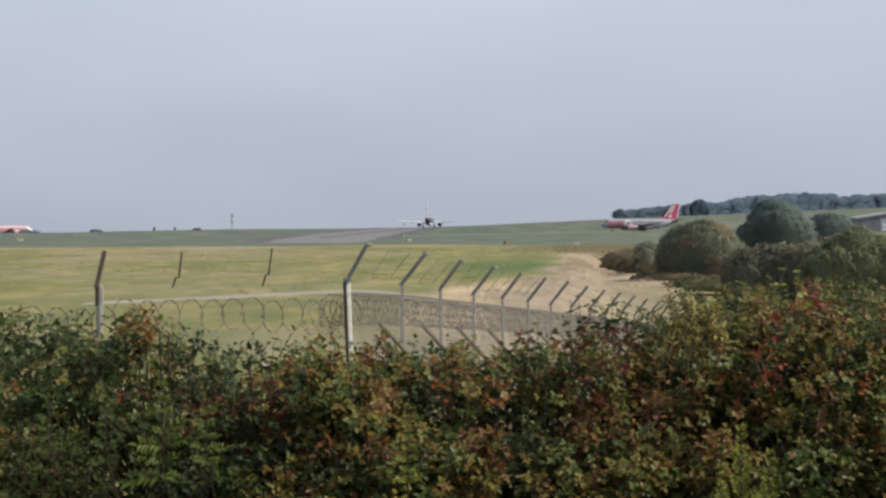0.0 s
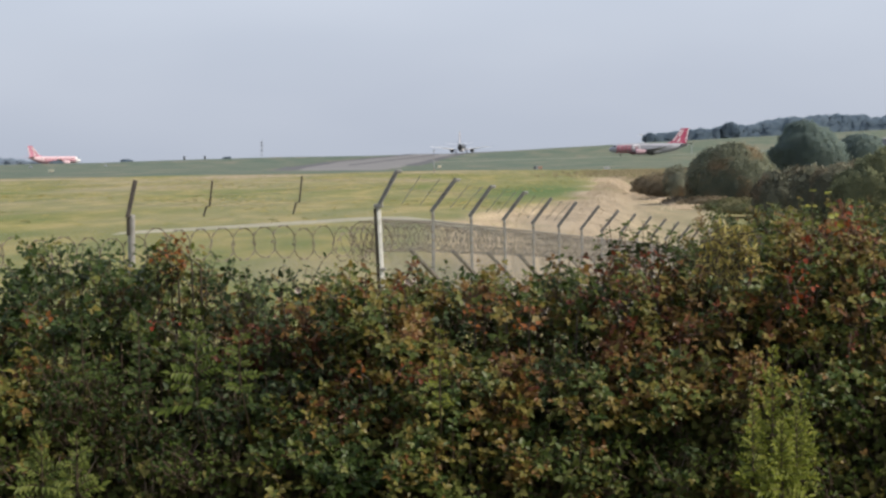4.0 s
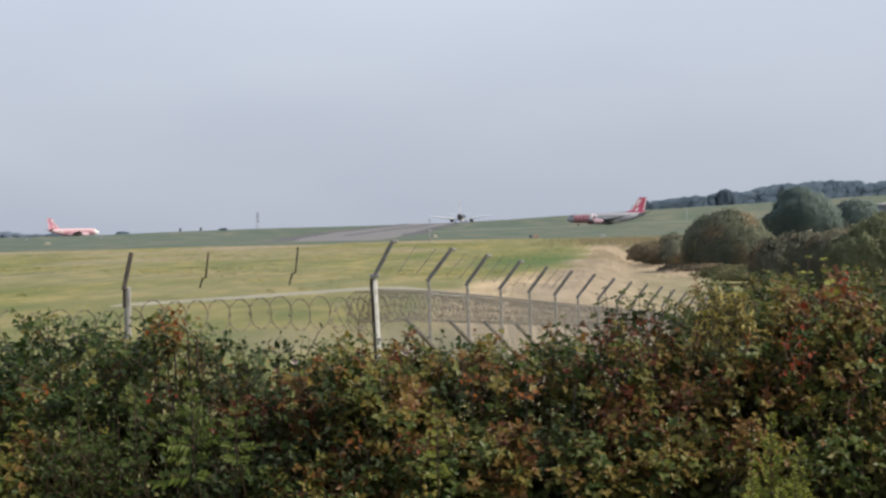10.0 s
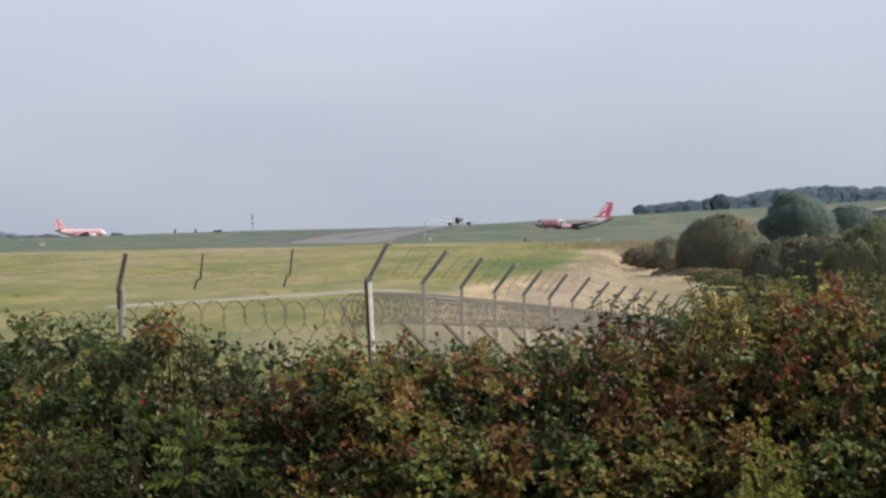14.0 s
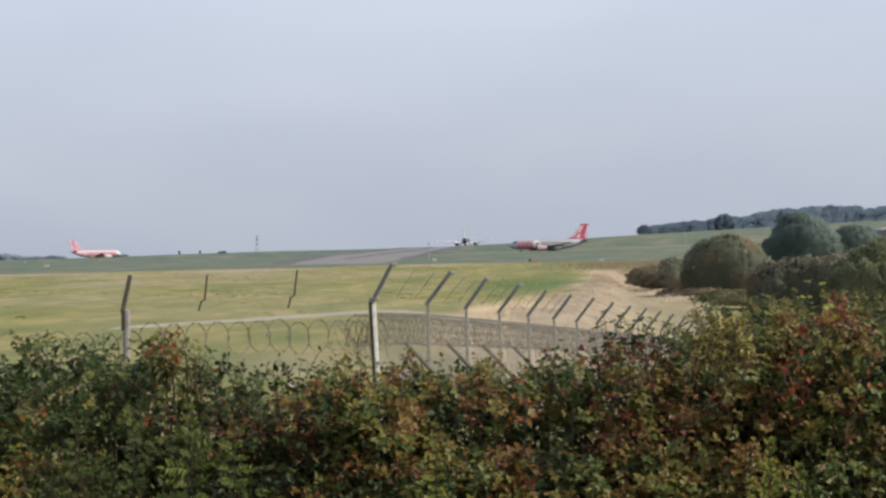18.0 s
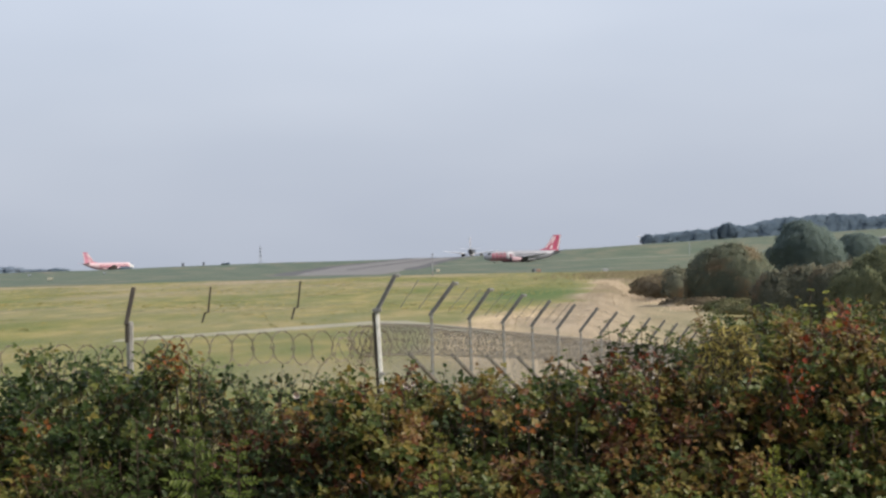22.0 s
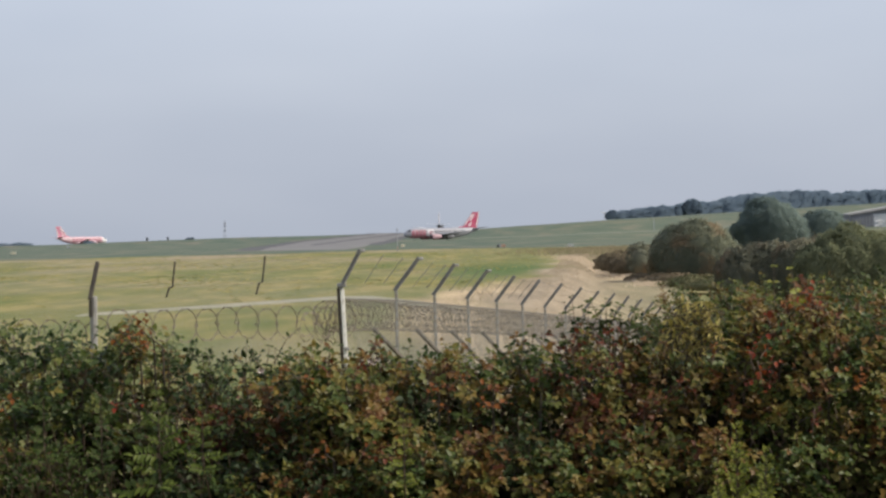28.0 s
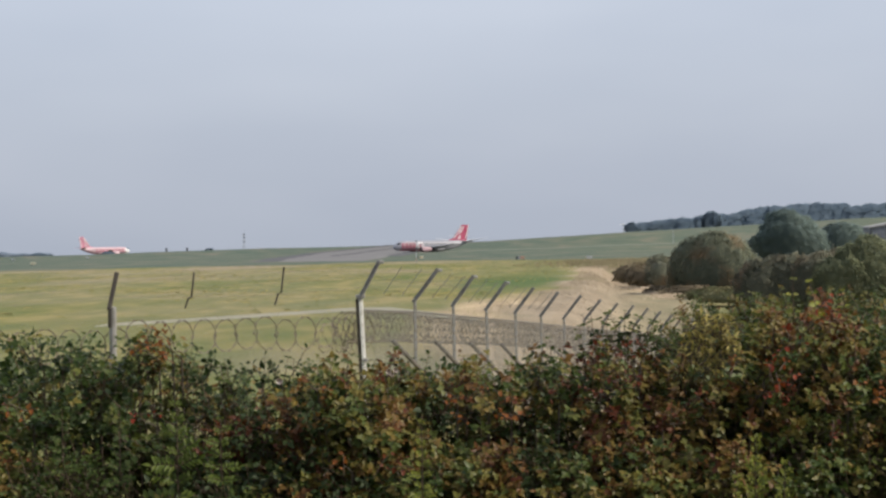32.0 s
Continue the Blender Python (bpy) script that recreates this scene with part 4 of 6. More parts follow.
def hangar():
    """Low-pitched metal hangar, its gable towards the field."""
    x0, y0 = 186.3, 755
    z = land1(x0 - 18, y0) - 0.2
    root = thing("hangar", x0, y0, z, label="grey metal-clad hangar with ribbed sliding doors and a pale roof", category="hangar")
    W, D, E, R = 44, 14, 4.9, 8.2

    def gable(x_out, e, r, y_a, y_b):
        g, n = Geo(), 5
        pts = [(-x_out, -0.6), (x_out, -0.6), (x_out, e), (0, r), (-x_out, e)]
        g.add([(x, y_a, h) for x, h in pts] + [(x, y_b, h) for x, h in pts],
              [tuple(range(n)), tuple(range(2 * n - 1, n - 1, -1))] + [(i, i + n, (i + 1) % n + n, (i + 1) % n) for i in range(n)])
        return g

    part("wall", gable(W / 2, E, R, 0, D), M_DOORS, root)
    for s in (-1, 1):
        g = Geo()
        v = [(s * (W / 2 + 0.4), E - 0.06), (0, R), (0, R + 0.8), (s * (W / 2 + 0.4), E + 0.55)]
        g.add([(x, -0.9, h) for x, h in v] + [(x, D + 0.9, h) for x, h in v],
              [(0, 1, 2, 3), (7, 6, 5, 4), (0, 4, 5, 1), (1, 5, 6, 2), (2, 6, 7, 3), (3, 7, 4, 0)])
        part("roof", g, M_ROOF, root, "pale sheet roof slope")
    for k in range(4):
        cx = -W / 2 + 5.0 + k * 8.6
        if k == 1:
            continue
        d = part("door", Geo().box((cx, -0.12, 2.3), (8.2, 0.25, 4.6), bevel=0.03), M_DOORS, root, "ribbed grey sliding door")
        for j in range(7):
            part("rib", Geo().box((cx - 3.7 + j * 1.23, -0.3, 2.3), (0.12, 0.14, 4.5)), M_CLAD, d)
    part("bay", Geo().box((-9.0, -0.1, 2.6), (8.6, 0.2, 5.2), bevel=0.03), M_LIGHTGREY, root, "pale blue-grey hangar bay")
    for x, h, w, t in ((-11.2, 2.5, 2.4, 0.9), (-10.6, 1.8, 1.4, 1.2), (-9.6, 2.2, 1.8, 0.5), (-11.4, 1.0, 2.6, 0.6)):
        part("sign", Geo().box((x, -0.3, h), (w, 0.1, t), pose(0, 0, 0, 0, -12, 0), bevel=0.04), M_WHITE, root, "white shape on the hangar front")
    part("gutter", Geo().tube([(-W / 2 - 0.3, -0.9, E - 0.1), (-W / 2 - 0.3, D + 0.9, E - 0.1)], 0.16, 8), M_DARKGREY, root)


hangar()

# ---- leaves, trees and shrubs ----
def unit(v):
    return v / np.maximum(np.linalg.norm(v, axis=-1, keepdims=True), 1e-9)


def leaves(P, axis, size, rng, width=0.52, curl=0.22, face=None):
    """Folded, pointed leaves: one island of eight corners each, at points P along the given axes."""
    n = len(P)
    axis = unit(axis)
    ref = face if face is not None else rng.normal(size=(n, 3))
    side = unit(np.cross(axis, ref))
    nor = np.cross(side, axis)
    L = size[:, None]
    w = L * width * 0.5
    t = lambda u, s, k: P + axis * (L * u) + side * (w * s) + nor * (L * k)
    cols = [t(0, 0, 0), t(.32, -1, .10), t(.32, 1, .10), t(.7, -.72, .02), t(.7, .72, .02), t(1, 0, -curl), t(.34, 0, -.02), t(.7, 0, -.08)]
    V = np.stack(cols, 1).reshape(-1, 3)
    k = (np.arange(n) * 8)[:, None]
    quads = np.concatenate([k + [1, 3, 7, 6], k + [6, 7, 4, 2]], 0)
    tris = np.concatenate([k + [0, 1, 6], k + [0, 6, 2], k + [3, 5, 7], k + [7, 5, 4]], 0)
    return V, quads, tris


def clumps(P, axis, size, rng, width=0.8, out=None):
    """Small bent leaf clusters for trees further off."""
    n = len(P)
    axis = unit(axis)
    side = unit(np.cross(axis, rng.normal(size=(n, 3))))
    if out is not None:
        side = side * np.where((np.cross(side, axis) * out).sum(-1) < 0, -1.0, 1.0)[:, None]
    nor = np.cross(side, axis)
    L = size[:, None]
    w = L * width * 0.5
    V = np.stack([P - axis * L * .5, P - side * w + nor * L * .12, P + nor * L * -.06, P + side * w + nor * L * .12, P + axis * L * .5], 1).reshape(-1, 3)
    k = (np.arange(n) * 5)[:, None]
    tris = np.concatenate([k + [0, 2, 1], k + [0, 3, 2], k + [1, 2, 4], k + [2, 3, 4]], 0)
    return V, tris


def rounded(me, u, rng, soft=0.07):
    """Shade a crown as soft leafy masses: leaf normals lean outwards."""
    me.polygons.foreach_set("use_smooth", np.ones(len(me.polygons), dtype=bool))
    nn = unit(unit(u) + rng.normal(size=u.shape) * soft)
    me.normals_split_custom_set_from_vertices(np.repeat(nn, 5, 0).tolist())
    return me


def mesh_fast(name, V, quads, tris, mat):
    """Mesh from corner arrays, quicker than lists."""
    me = bpy.data.meshes.new(name)
    quads = np.zeros((0, 4), int) if quads is None else quads
    loops = np.concatenate([quads.ravel(), tris.ravel()]).astype(np.int32)
    nf = len(quads) + len(tris)
    starts = np.concatenate([np.arange(len(quads)) * 4, len(quads) * 4 + np.arange(len(tris)) * 3]).astype(np.int32)
    me.vertices.add(len(V))
    me.vertices.foreach_set("co", V.astype(np.float32).ravel())
    me.loops.add(len(loops))
    me.loops.foreach_set("vertex_index", loops)
    me.polygons.add(nf)
    me.polygons.foreach_set("loop_start", starts)
    me.materials.append(mat)
    me.update(calc_edges=True)
    me.validate()
    return me


# Bush and tree leaf colours are lifted to paint in the haze before them.
M_BUSHDARK = foliage("dark_bush_leaves", [(0.0, (0.184, 0.213, 0.170)), (0.5, (0.233, 0.257, 0.194)), (1.0, (0.293, 0.297, 0.203))], 0.95, 0.4, 0.8, (0.356, 0.257, 0.164), 0.5)
M_THICKET = foliage("thicket_leaves", [(0.0, (0.158, 0.173, 0.137)), (0.5, (0.205, 0.215, 0.163)), (1.0, (0.268, 0.257, 0.179))], 0.95, 0.35, 0.8, (0.326, 0.226, 0.145), 0.5)
M_BUSHOLIVE = foliage("olive_bush_leaves", [(0.0, (0.195, 0.220, 0.140)), (0.5, (0.255, 0.278, 0.165)), (1.0, (0.320, 0.330, 0.190))], 0.95, 0.40)
M_LOWSCRUB = foliage("low_green_scrub_leaves", [(0.0, (0.120, 0.130, 0.070)), (0.5, (0.165, 0.170, 0.092)), (1.0, (0.225, 0.215, 0.120))], 0.95, 0.4, 0.7, (0.26, 0.205, 0.125), 0.6)
M_SCRUB = foliage("brown_scrub_leaves", [(0.0, (0.187, 0.162, 0.113)), (0.5, (0.256, 0.212, 0.146)), (1.0, (0.337, 0.272, 0.187))], 0.95, 0.45)
M_TREEBLUE = foliage("hazed_tree_leaves", [(0.0, (0.185, 0.246, 0.241)), (0.5, (0.224, 0.287, 0.269)), (1.0, (0.269, 0.325, 0.280))], 0.95, 0.55)
# Far leaves are pale and blue: distance haze put into the leaf colour.
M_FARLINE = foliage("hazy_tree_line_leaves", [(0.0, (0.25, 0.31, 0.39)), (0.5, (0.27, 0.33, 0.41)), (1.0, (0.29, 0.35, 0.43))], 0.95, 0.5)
M_WOOD = foliage("hazed_far_leaves", [(0.0, (0.160, 0.222, 0.290)), (0.5, (0.180, 0.244, 0.312)), (1.0, (0.200, 0.265, 0.332))], 0.95, 0.6)


def crown_points(lobes, n, rng):
    """Points in the outer shell of several uneven lobes."""
    vol = np.array([l[3] * l[4] * l[5] for l in lobes]) ** 0.67
    pick = rng.choice(len(lobes), n, p=vol / vol.sum())
    c = np.array([l[:3] for l in lobes])[pick]
    r = np.array([l[3:] for l in lobes])[pick]
    u = unit(rng.normal(size=(n, 3)))
    rad = np.where(rng.random(n) < 0.8, rng.uniform(0.93, 1.02, n), rng.uniform(0.8, 1.06, n))
    bump = 1 + 0.07 * np.sin(u[:, 0] * 7 + pick) * np.sin(u[:, 1] * 6 + 2 * pick) + 0.05 * np.sin(u[:, 2] * 11 + pick)
    return c + u * r * (rad * bump)[:, None], u


def ripple(u, rng, low, high, n=9):
    """Smooth uneven noise over directions, about -1 to 1."""
    k = unit(rng.normal(size=(n, 3))) * rng.uniform(low, high, (n, 1))
    return np.sin(u @ k.T + rng.uniform(0, 6.28, n)).sum(1) * (1.0 / n ** 0.5)


def dome_points(core, n, rng, relief, square):
    """Leaf places all over one rounded crown with an uneven, tufted surface."""
    u = unit(rng.normal(size=(n, 3)))
    rad = (np.abs(u) ** square).sum(1) ** (-1 / square)
    rad = rad * (0.96 + relief * ripple(u, rng, 3, 7) + relief * 0.6 * ripple(u, rng, 8, 13) + relief * 0.4 * ripple(u, rng, 18, 30))
    rad = rad * np.where(rng.random(n) < 0.75, rng.uniform(0.95, 1.01, n), rng.uniform(0.84, 1.07, n))
    return np.array(core[:3]) + u * np.array(core[3:]) * rad[:, None], u


def hulls(name, lobes, scale, mat):
    """Leafy cores of the lobes, so that no daylight shows through the crown."""
    a, b = np.meshgrid(np.linspace(0, 2 * np.pi, 11)[:-1], np.linspace(-0.5 * np.pi, 0.5 * np.pi, 7))
    ball = np.stack([np.cos(b) * np.cos(a), np.cos(b) * np.sin(a), np.sin(b)], -1).reshape(-1, 3)
    L = np.array(lobes)
    V = (L[:, None, :3] + ball[None] * L[:, None, 3:] * scale).reshape(-1, 3)
    q = np.array([(i * 10 + j, i * 10 + (j + 1) % 10, i * 10 + 10 + (j + 1) % 10, i * 10 + 10 + j) for i in range(6) for j in range(10)])
    me = mesh_fast(name, V, (q[None] + (np.arange(len(L)) * len(ball))[:, None, None]).reshape(-1, 4), np.zeros((0, 3), int), mat)
    me.polygons.foreach_set("use_smooth", np.ones(len(me.polygons), dtype=bool))
    return me


def lean_normals(me, lean):
    """Soften the shading of a distant crown."""
    co = np.zeros(len(me.vertices) * 3)
    me.vertices.foreach_get("normal", co)
    me.normals_split_custom_set_from_vertices(unit(co.reshape(-1, 3) * 0.25 + np.array(lean)).tolist())


def tree(name, x, y, lobes, n, size, mat, seed, label, trunk=0.12, category="tree", z=None, relief=0.0, square=2.0, soft=0.07, lean=None):
    rng = np.random.default_rng(seed)
    z = land1(x, y) if z is None else z
    root = thing(name, x, y, z, label=label, category=category)
    if relief:
        P, u = dome_points(lobes[0], n, rng, relief, square)
    else:
        P, u = crown_points(lobes, n, rng)
    keep = P[:, 2] > 0.02
    P, u = P[keep], u[keep]
    V, tris = clumps(P, u + rng.normal(size=P.shape) * 0.9, rng.uniform(0.6, 1.25, len(P)) * size, rng, out=u)
    # the whole crown and its lobes share in the shading
    u = unit(u * 0.3 + unit((P - P.mean(0)) / P.std(0)) * 0.85) if lean is None else unit(u * 0.22 + np.array(lean))
    tagged(part("crown", rounded(mesh_fast("crown", V, None, tris, mat), u, rng, soft), mat, root), kind="stuff")
    core = hulls("inner_crown", lobes, 0.74 if lean is None else 0.95, mat)
    if lean is not None:
        lean_normals(core, lean)
    part("inner_crown", core, mat, root)
    g = Geo()
    top = max(l[2] for l in lobes)
    g.tube([(0, 0, -0.3), (0.05, 0, top * 0.35), (-0.04, 0.05, top * 0.8)], [trunk, trunk * 0.75, trunk * 0.3], 8)
    part("trunk", g, M_BARK, root)
    for l in lobes:
        b = Vector((0.05, 0, top * rng.uniform(0.1, 0.4)))
        c = Vector(l[:3])
        part("limb", Geo().tube([b, b.lerp(c, 0.5) + Vector((0, 0, 0.1)), c], [trunk * 0.5, trunk * 0.35, trunk * 0.12], 5), M_BARK, root)
    return root


def dome(w, h, d, middle=0.5):
    """One rounded crown, as a broad core and the limbs' ends inside it."""
    c = h * (1 - middle)
    return [(0, 0, h * middle, w * 0.5, d * 0.5, c)] + [(x * w * 0.24, -0.04 * d, h * middle + z * c * 0.42, w * 0.22, d * 0.22, c * 0.36) for x, z in ((-1, -0.4), (1, -0.3), (-0.6, 0.7), (0.5, 0.8))]


_r = np.random.default_rng(21)
# rounded bush beyond the dry bank: 6.6 m wide
tree("bush", 20.8, 150, dome(7.0, 5.5, 4.8, 0.36), 80000, 0.115, M_BUSHDARK, 1, "large rounded dark green bush at the foot of a bank", 0.16, "bush", z=-2.85, relief=0.055, square=2.2, soft=0.2)
tree("bush", 24.4, 158, dome(3.8, 3.3, 3), 14000, 0.135, M_BUSHDARK, 2, "dark green bush on rough grass", 0.12, "bush", z=-2.4, relief=0.05, soft=0.2)
for k, (sx, sy, sw, sh, mt) in enumerate(((17.0, 164, 2.0, 1.3, M_SCRUB), (18.2, 162, 2.3, 2.3, M_THICKET), (16.8, 168, 2.2, 1.4, M_SCRUB), (18.9, 166, 1.9, 2.2, M_BUSHDARK), (22.5, 148, 3.6, 0.65, M_LOWSCRUB), (25.2, 146, 3.8, 0.55, M_LOWSCRUB), (18.4, 172, 3.0, 1.8, M_SCRUB), (17.2, 178, 2.8, 1.5, M_SCRUB), (20.4, 146, 4.0, 0.65, M_LOWSCRUB), (18.6, 147, 3.8, 0.8, M_SCRUB), (17.6, 152, 3.0, 0.7, M_SCRUB), (22.0, 143, 4.0, 0.65, M_LOWSCRUB), (23.6, 140, 4.0, 0.55, M_LOWSCRUB), (19.4, 141, 3.6, 0.55, M_LOWSCRUB), (20.6, 136, 3.8, 0.55, M_LOWSCRUB), (19.2, 131, 3.6, 0.5, M_LOWSCRUB), (22.4, 134, 4.0, 0.65, M_LOWSCRUB))):
    tree("scrub", sx, sy, dome(sw * 1.15, sh, sw * 0.9, 0.3), 3000, 0.14, mt, 30 + k, "brownish scrub bush among dry grass" if mt is M_SCRUB else "low dark green scrub bush", 0.05, "bush", z=-1.5 if k < 4 or k in (6, 7) else -2.1, relief=0.15, square=2.0, soft=0.25)
tree("tree", 35.4, 200, dome(7.2, 7.2, 5.5, 0.52), 80000, 0.13, M_TREEBLUE, 3, "dense dark green tree with a broad crown", 0.22, z=-2.6, relief=0.085, square=2.3, soft=0.2)
tree("tree", 44.8, 220, dome(6.4, 5.9, 4.5), 30000, 0.145, M_TREEBLUE, 4, "small round dark green tree", 0.18, z=-2.05, relief=0.07, soft=0.2)
# hedge-high thicket: several bushes side by side
for k, (bx, by, bw, bh, mt) in enumerate(((18.2, 111, 2.7, 3.5, M_THICKET), (19.4, 111, 3.2, 3.75, M_THICKET), (21.0, 110.6, 3.4, 3.7, M_THICKET), (22.6, 109, 3.6, 4.05, M_BUSHOLIVE),
                                           (24.0, 109, 3.8, 4.35, M_BUSHOLIVE), (25.7, 109, 4.0, 3.95, M_BUSHOLIVE), (28.2, 109.5, 4.6, 3.9, M_BUSHOLIVE), (31.5, 110, 4.8, 3.9, M_THICKET), (20.4, 113, 4.2, 3.5, M_THICKET), (23.4, 113, 4.6, 3.8, M_THICKET))):
    tree("bush", bx, by, dome(bw * 1.2, bh * 1.08, bw * 0.9, 0.4), 30000, 0.11, mt, 50 + k, "tall %s bush in a thicket" % ("dark brownish green" if mt is M_THICKET else "olive green"), 0.1, "bush", z=-2.95, relief=0.07, square=2.2, soft=0.2)
# lone rounded tree on the skyline
zt = land1(206, 1480)
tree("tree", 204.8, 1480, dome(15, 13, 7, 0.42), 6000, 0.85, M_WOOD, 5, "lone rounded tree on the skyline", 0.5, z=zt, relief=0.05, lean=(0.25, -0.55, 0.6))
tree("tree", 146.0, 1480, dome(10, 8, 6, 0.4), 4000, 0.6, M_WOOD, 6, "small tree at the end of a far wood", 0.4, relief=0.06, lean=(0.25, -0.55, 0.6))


def far_wood():
    """The wood along the far ridge."""
    rng = np.random.default_rng(9)
    Vs, Ts, Us, k0, cores = [], [], [], 0, []
    xs = np.arange(153, 480, 4.0)
    for row in range(3):
        for x0 in xs:
            x, y = x0 + rng.uniform(-2, 2), 1510 + row * 14 + rng.uniform(-2, 2)
            f = np.interp(x, [150, 167, 186, 214, 236, 254, 276, 302, 316, 355, 480], [7.0, 8.0, 9.2, 9.8, 11.5, 14.0, 14.6, 13.0, 11.5, 10.6, 11.0])
            h = f * rng.uniform(0.82, 1.12)
            lob = [(x + rng.uniform(-2, 2), y, land1(x, y) + h * u, rng.uniform(4.6, 6.4), 2.0, h * 0.27) for u in (0.05, 0.25, 0.5, 0.74, 0.70)]
            cores += lob
            P, u = crown_points(lob, 380, rng)
            size = rng.uniform(0.7, 1.4, len(P))
            # a tenth are broad masses deeper in the crown
            core = rng.random(len(P)) < 0.12
            mid = np.array(lob)[:, :3].mean(0)
            P[core] = mid + (P[core] - mid) * 0.72
            size[core] *= 1.8
            V, T = clumps(P, u + rng.normal(size=P.shape), size, rng, out=u)
            Us.append(unit(u * 0.22 + np.array([0.25, -0.55, 0.6])))
            Vs.append(V)
            Ts.append(T + k0)
            k0 += len(V)
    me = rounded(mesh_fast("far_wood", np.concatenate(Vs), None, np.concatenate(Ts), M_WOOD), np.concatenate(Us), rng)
    wood = tagged(new("far_wood", me), "wood along the far ridge, leaves coloured blue for haze", "trees", kind="stuff")
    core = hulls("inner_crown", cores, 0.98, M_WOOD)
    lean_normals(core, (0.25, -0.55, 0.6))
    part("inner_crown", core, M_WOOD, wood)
    # low tree line on the far horizon to the other side
    Vs, Ts, Us, k0, cores = [], [], [], 0, []
    for x0 in np.arange(-720, -380, 5):
        x, y = x0 + rng.uniform(-3, 3), 2000 + rng.uniform(-6, 6)
        h = rng.uniform(5, 8) * (1.0 + 0.35 * math.sin(x0 * 0.05)) * float(np.interp(x, [-420, -380], [1.0, 0.5]))
        lob = [(x, y, 0.3 + h * u, 6, 3, h * 0.35) for u in (0.1, 0.55)]
        cores += lob
        P, u = crown_points(lob, 110, rng)
        V, T = clumps(P, u + rng.normal(size=P.shape), rng.uniform(0.9, 1.6, len(P)), rng, out=u)
        Us.append(unit(u * 0.22 + np.array([0.25, -0.55, 0.6])))
        Vs.append(V)
        Ts.append(T + k0)
        k0 += len(V)
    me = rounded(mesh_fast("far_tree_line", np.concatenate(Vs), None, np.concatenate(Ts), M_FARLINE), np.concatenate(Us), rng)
    line = tagged(new("far_tree_line", me), "low tree line on the horizon, coloured blue-grey for haze", "trees", kind="stuff")
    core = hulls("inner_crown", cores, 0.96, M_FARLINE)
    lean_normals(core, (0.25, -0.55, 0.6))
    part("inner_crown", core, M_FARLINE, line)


far_wood()


def brow(slope):
    """The point of the far brow that stands highest along one bearing."""
    y = np.linspace(900, 1500, 200)
    k = int(np.argmax((land(y * slope, y) - 1.65) / y))
    return y[k] * slope, y[k]


for slope, bw, bh in ((-0.1985, 7, 1.6), (-0.1637, 6.0, 1.2), (-0.1134, 3.6, 0.9), (-0.1120, 1.8, 1.0)):
    bx, by = brow(slope)
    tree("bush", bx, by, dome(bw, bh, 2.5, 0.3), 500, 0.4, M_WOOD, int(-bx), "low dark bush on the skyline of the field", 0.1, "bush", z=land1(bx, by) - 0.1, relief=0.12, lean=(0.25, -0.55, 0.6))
for slope, w, h in ((-0.1345, 0.9, 1.5), (-0.1242, 0.8, 1.4)):
    bx, by = brow(slope)
    hut = thing("equipment_hut", bx, by, land1(bx, by) - 0.1, label="small grey equipment hut on the skyline", category="hut")
    part("wall", Geo().box((0, 0, h / 2), (w, 1.2, h), bevel=0.03), M_CLAD, hut)
    part("roof", Geo().box((0, 0, h + 0.08), (w + 0.24, 1.45, 0.16), bevel=0.03), M_DARKGREY, hut)
    part("door", Geo().box((0.1, -0.62, h * 0.45), (0.7, 0.06, h * 0.85)), M_DARKGREY, hut)

# ---- the near hedge ----
def leaf_material(name, stops, rough=0.42, through_light=0.25, gloss=0.2):
    """Leaves whose tone runs from fresh to turning, shoot by shoot and leaf by leaf."""
    m, n, l, p = mat_new(name)
    at = n.new("ShaderNodeAttribute")
    at.attribute_name = "tone"
    r = ramp_node(n, stops)
    l.new(at.outputs["Fac"], r.inputs[0])
    # mottling over the blade
    tc, ns, mx = n.new("ShaderNodeTexCoord"), n.new("ShaderNodeTexNoise"), n.new("ShaderNodeMix")
    ns.inputs["Scale"].default_value, ns.inputs["Detail"].default_value = 60.0, 2.0
    l.new(tc.outputs["Object"], ns.inputs["Vector"])
    k = ramp_node(n, [(0.35, (0.72, 0.74, 0.72)), (0.65, (1.22, 1.2, 1.15))])
    l.new(ns.outputs[0], k.inputs[0])
    mx.data_type, mx.blend_type = "RGBA", "MULTIPLY"
    mx.inputs[0].default_value = 1.0
    l.new(r.outputs[0], mx.inputs[6])
    l.new(k.outputs[0], mx.inputs[7])
    col = mx.outputs[2]
    l.new(col, p.inputs["Base Color"])
    p.inputs["Roughness"].default_value, p.inputs["Specular IOR Level"].default_value = rough, gloss
    t, ms = n.new("ShaderNodeBsdfTranslucent"), n.new("ShaderNodeMixShader")
    l.new(col, t.inputs[0])
    ms.inputs[0].default_value = through_light
    l.new(p.outputs[0], ms.inputs[1])
    l.new(t.outputs[0], ms.inputs[2])
    l.new(ms.outputs[0], n["Material Output"].inputs[0])
    return m


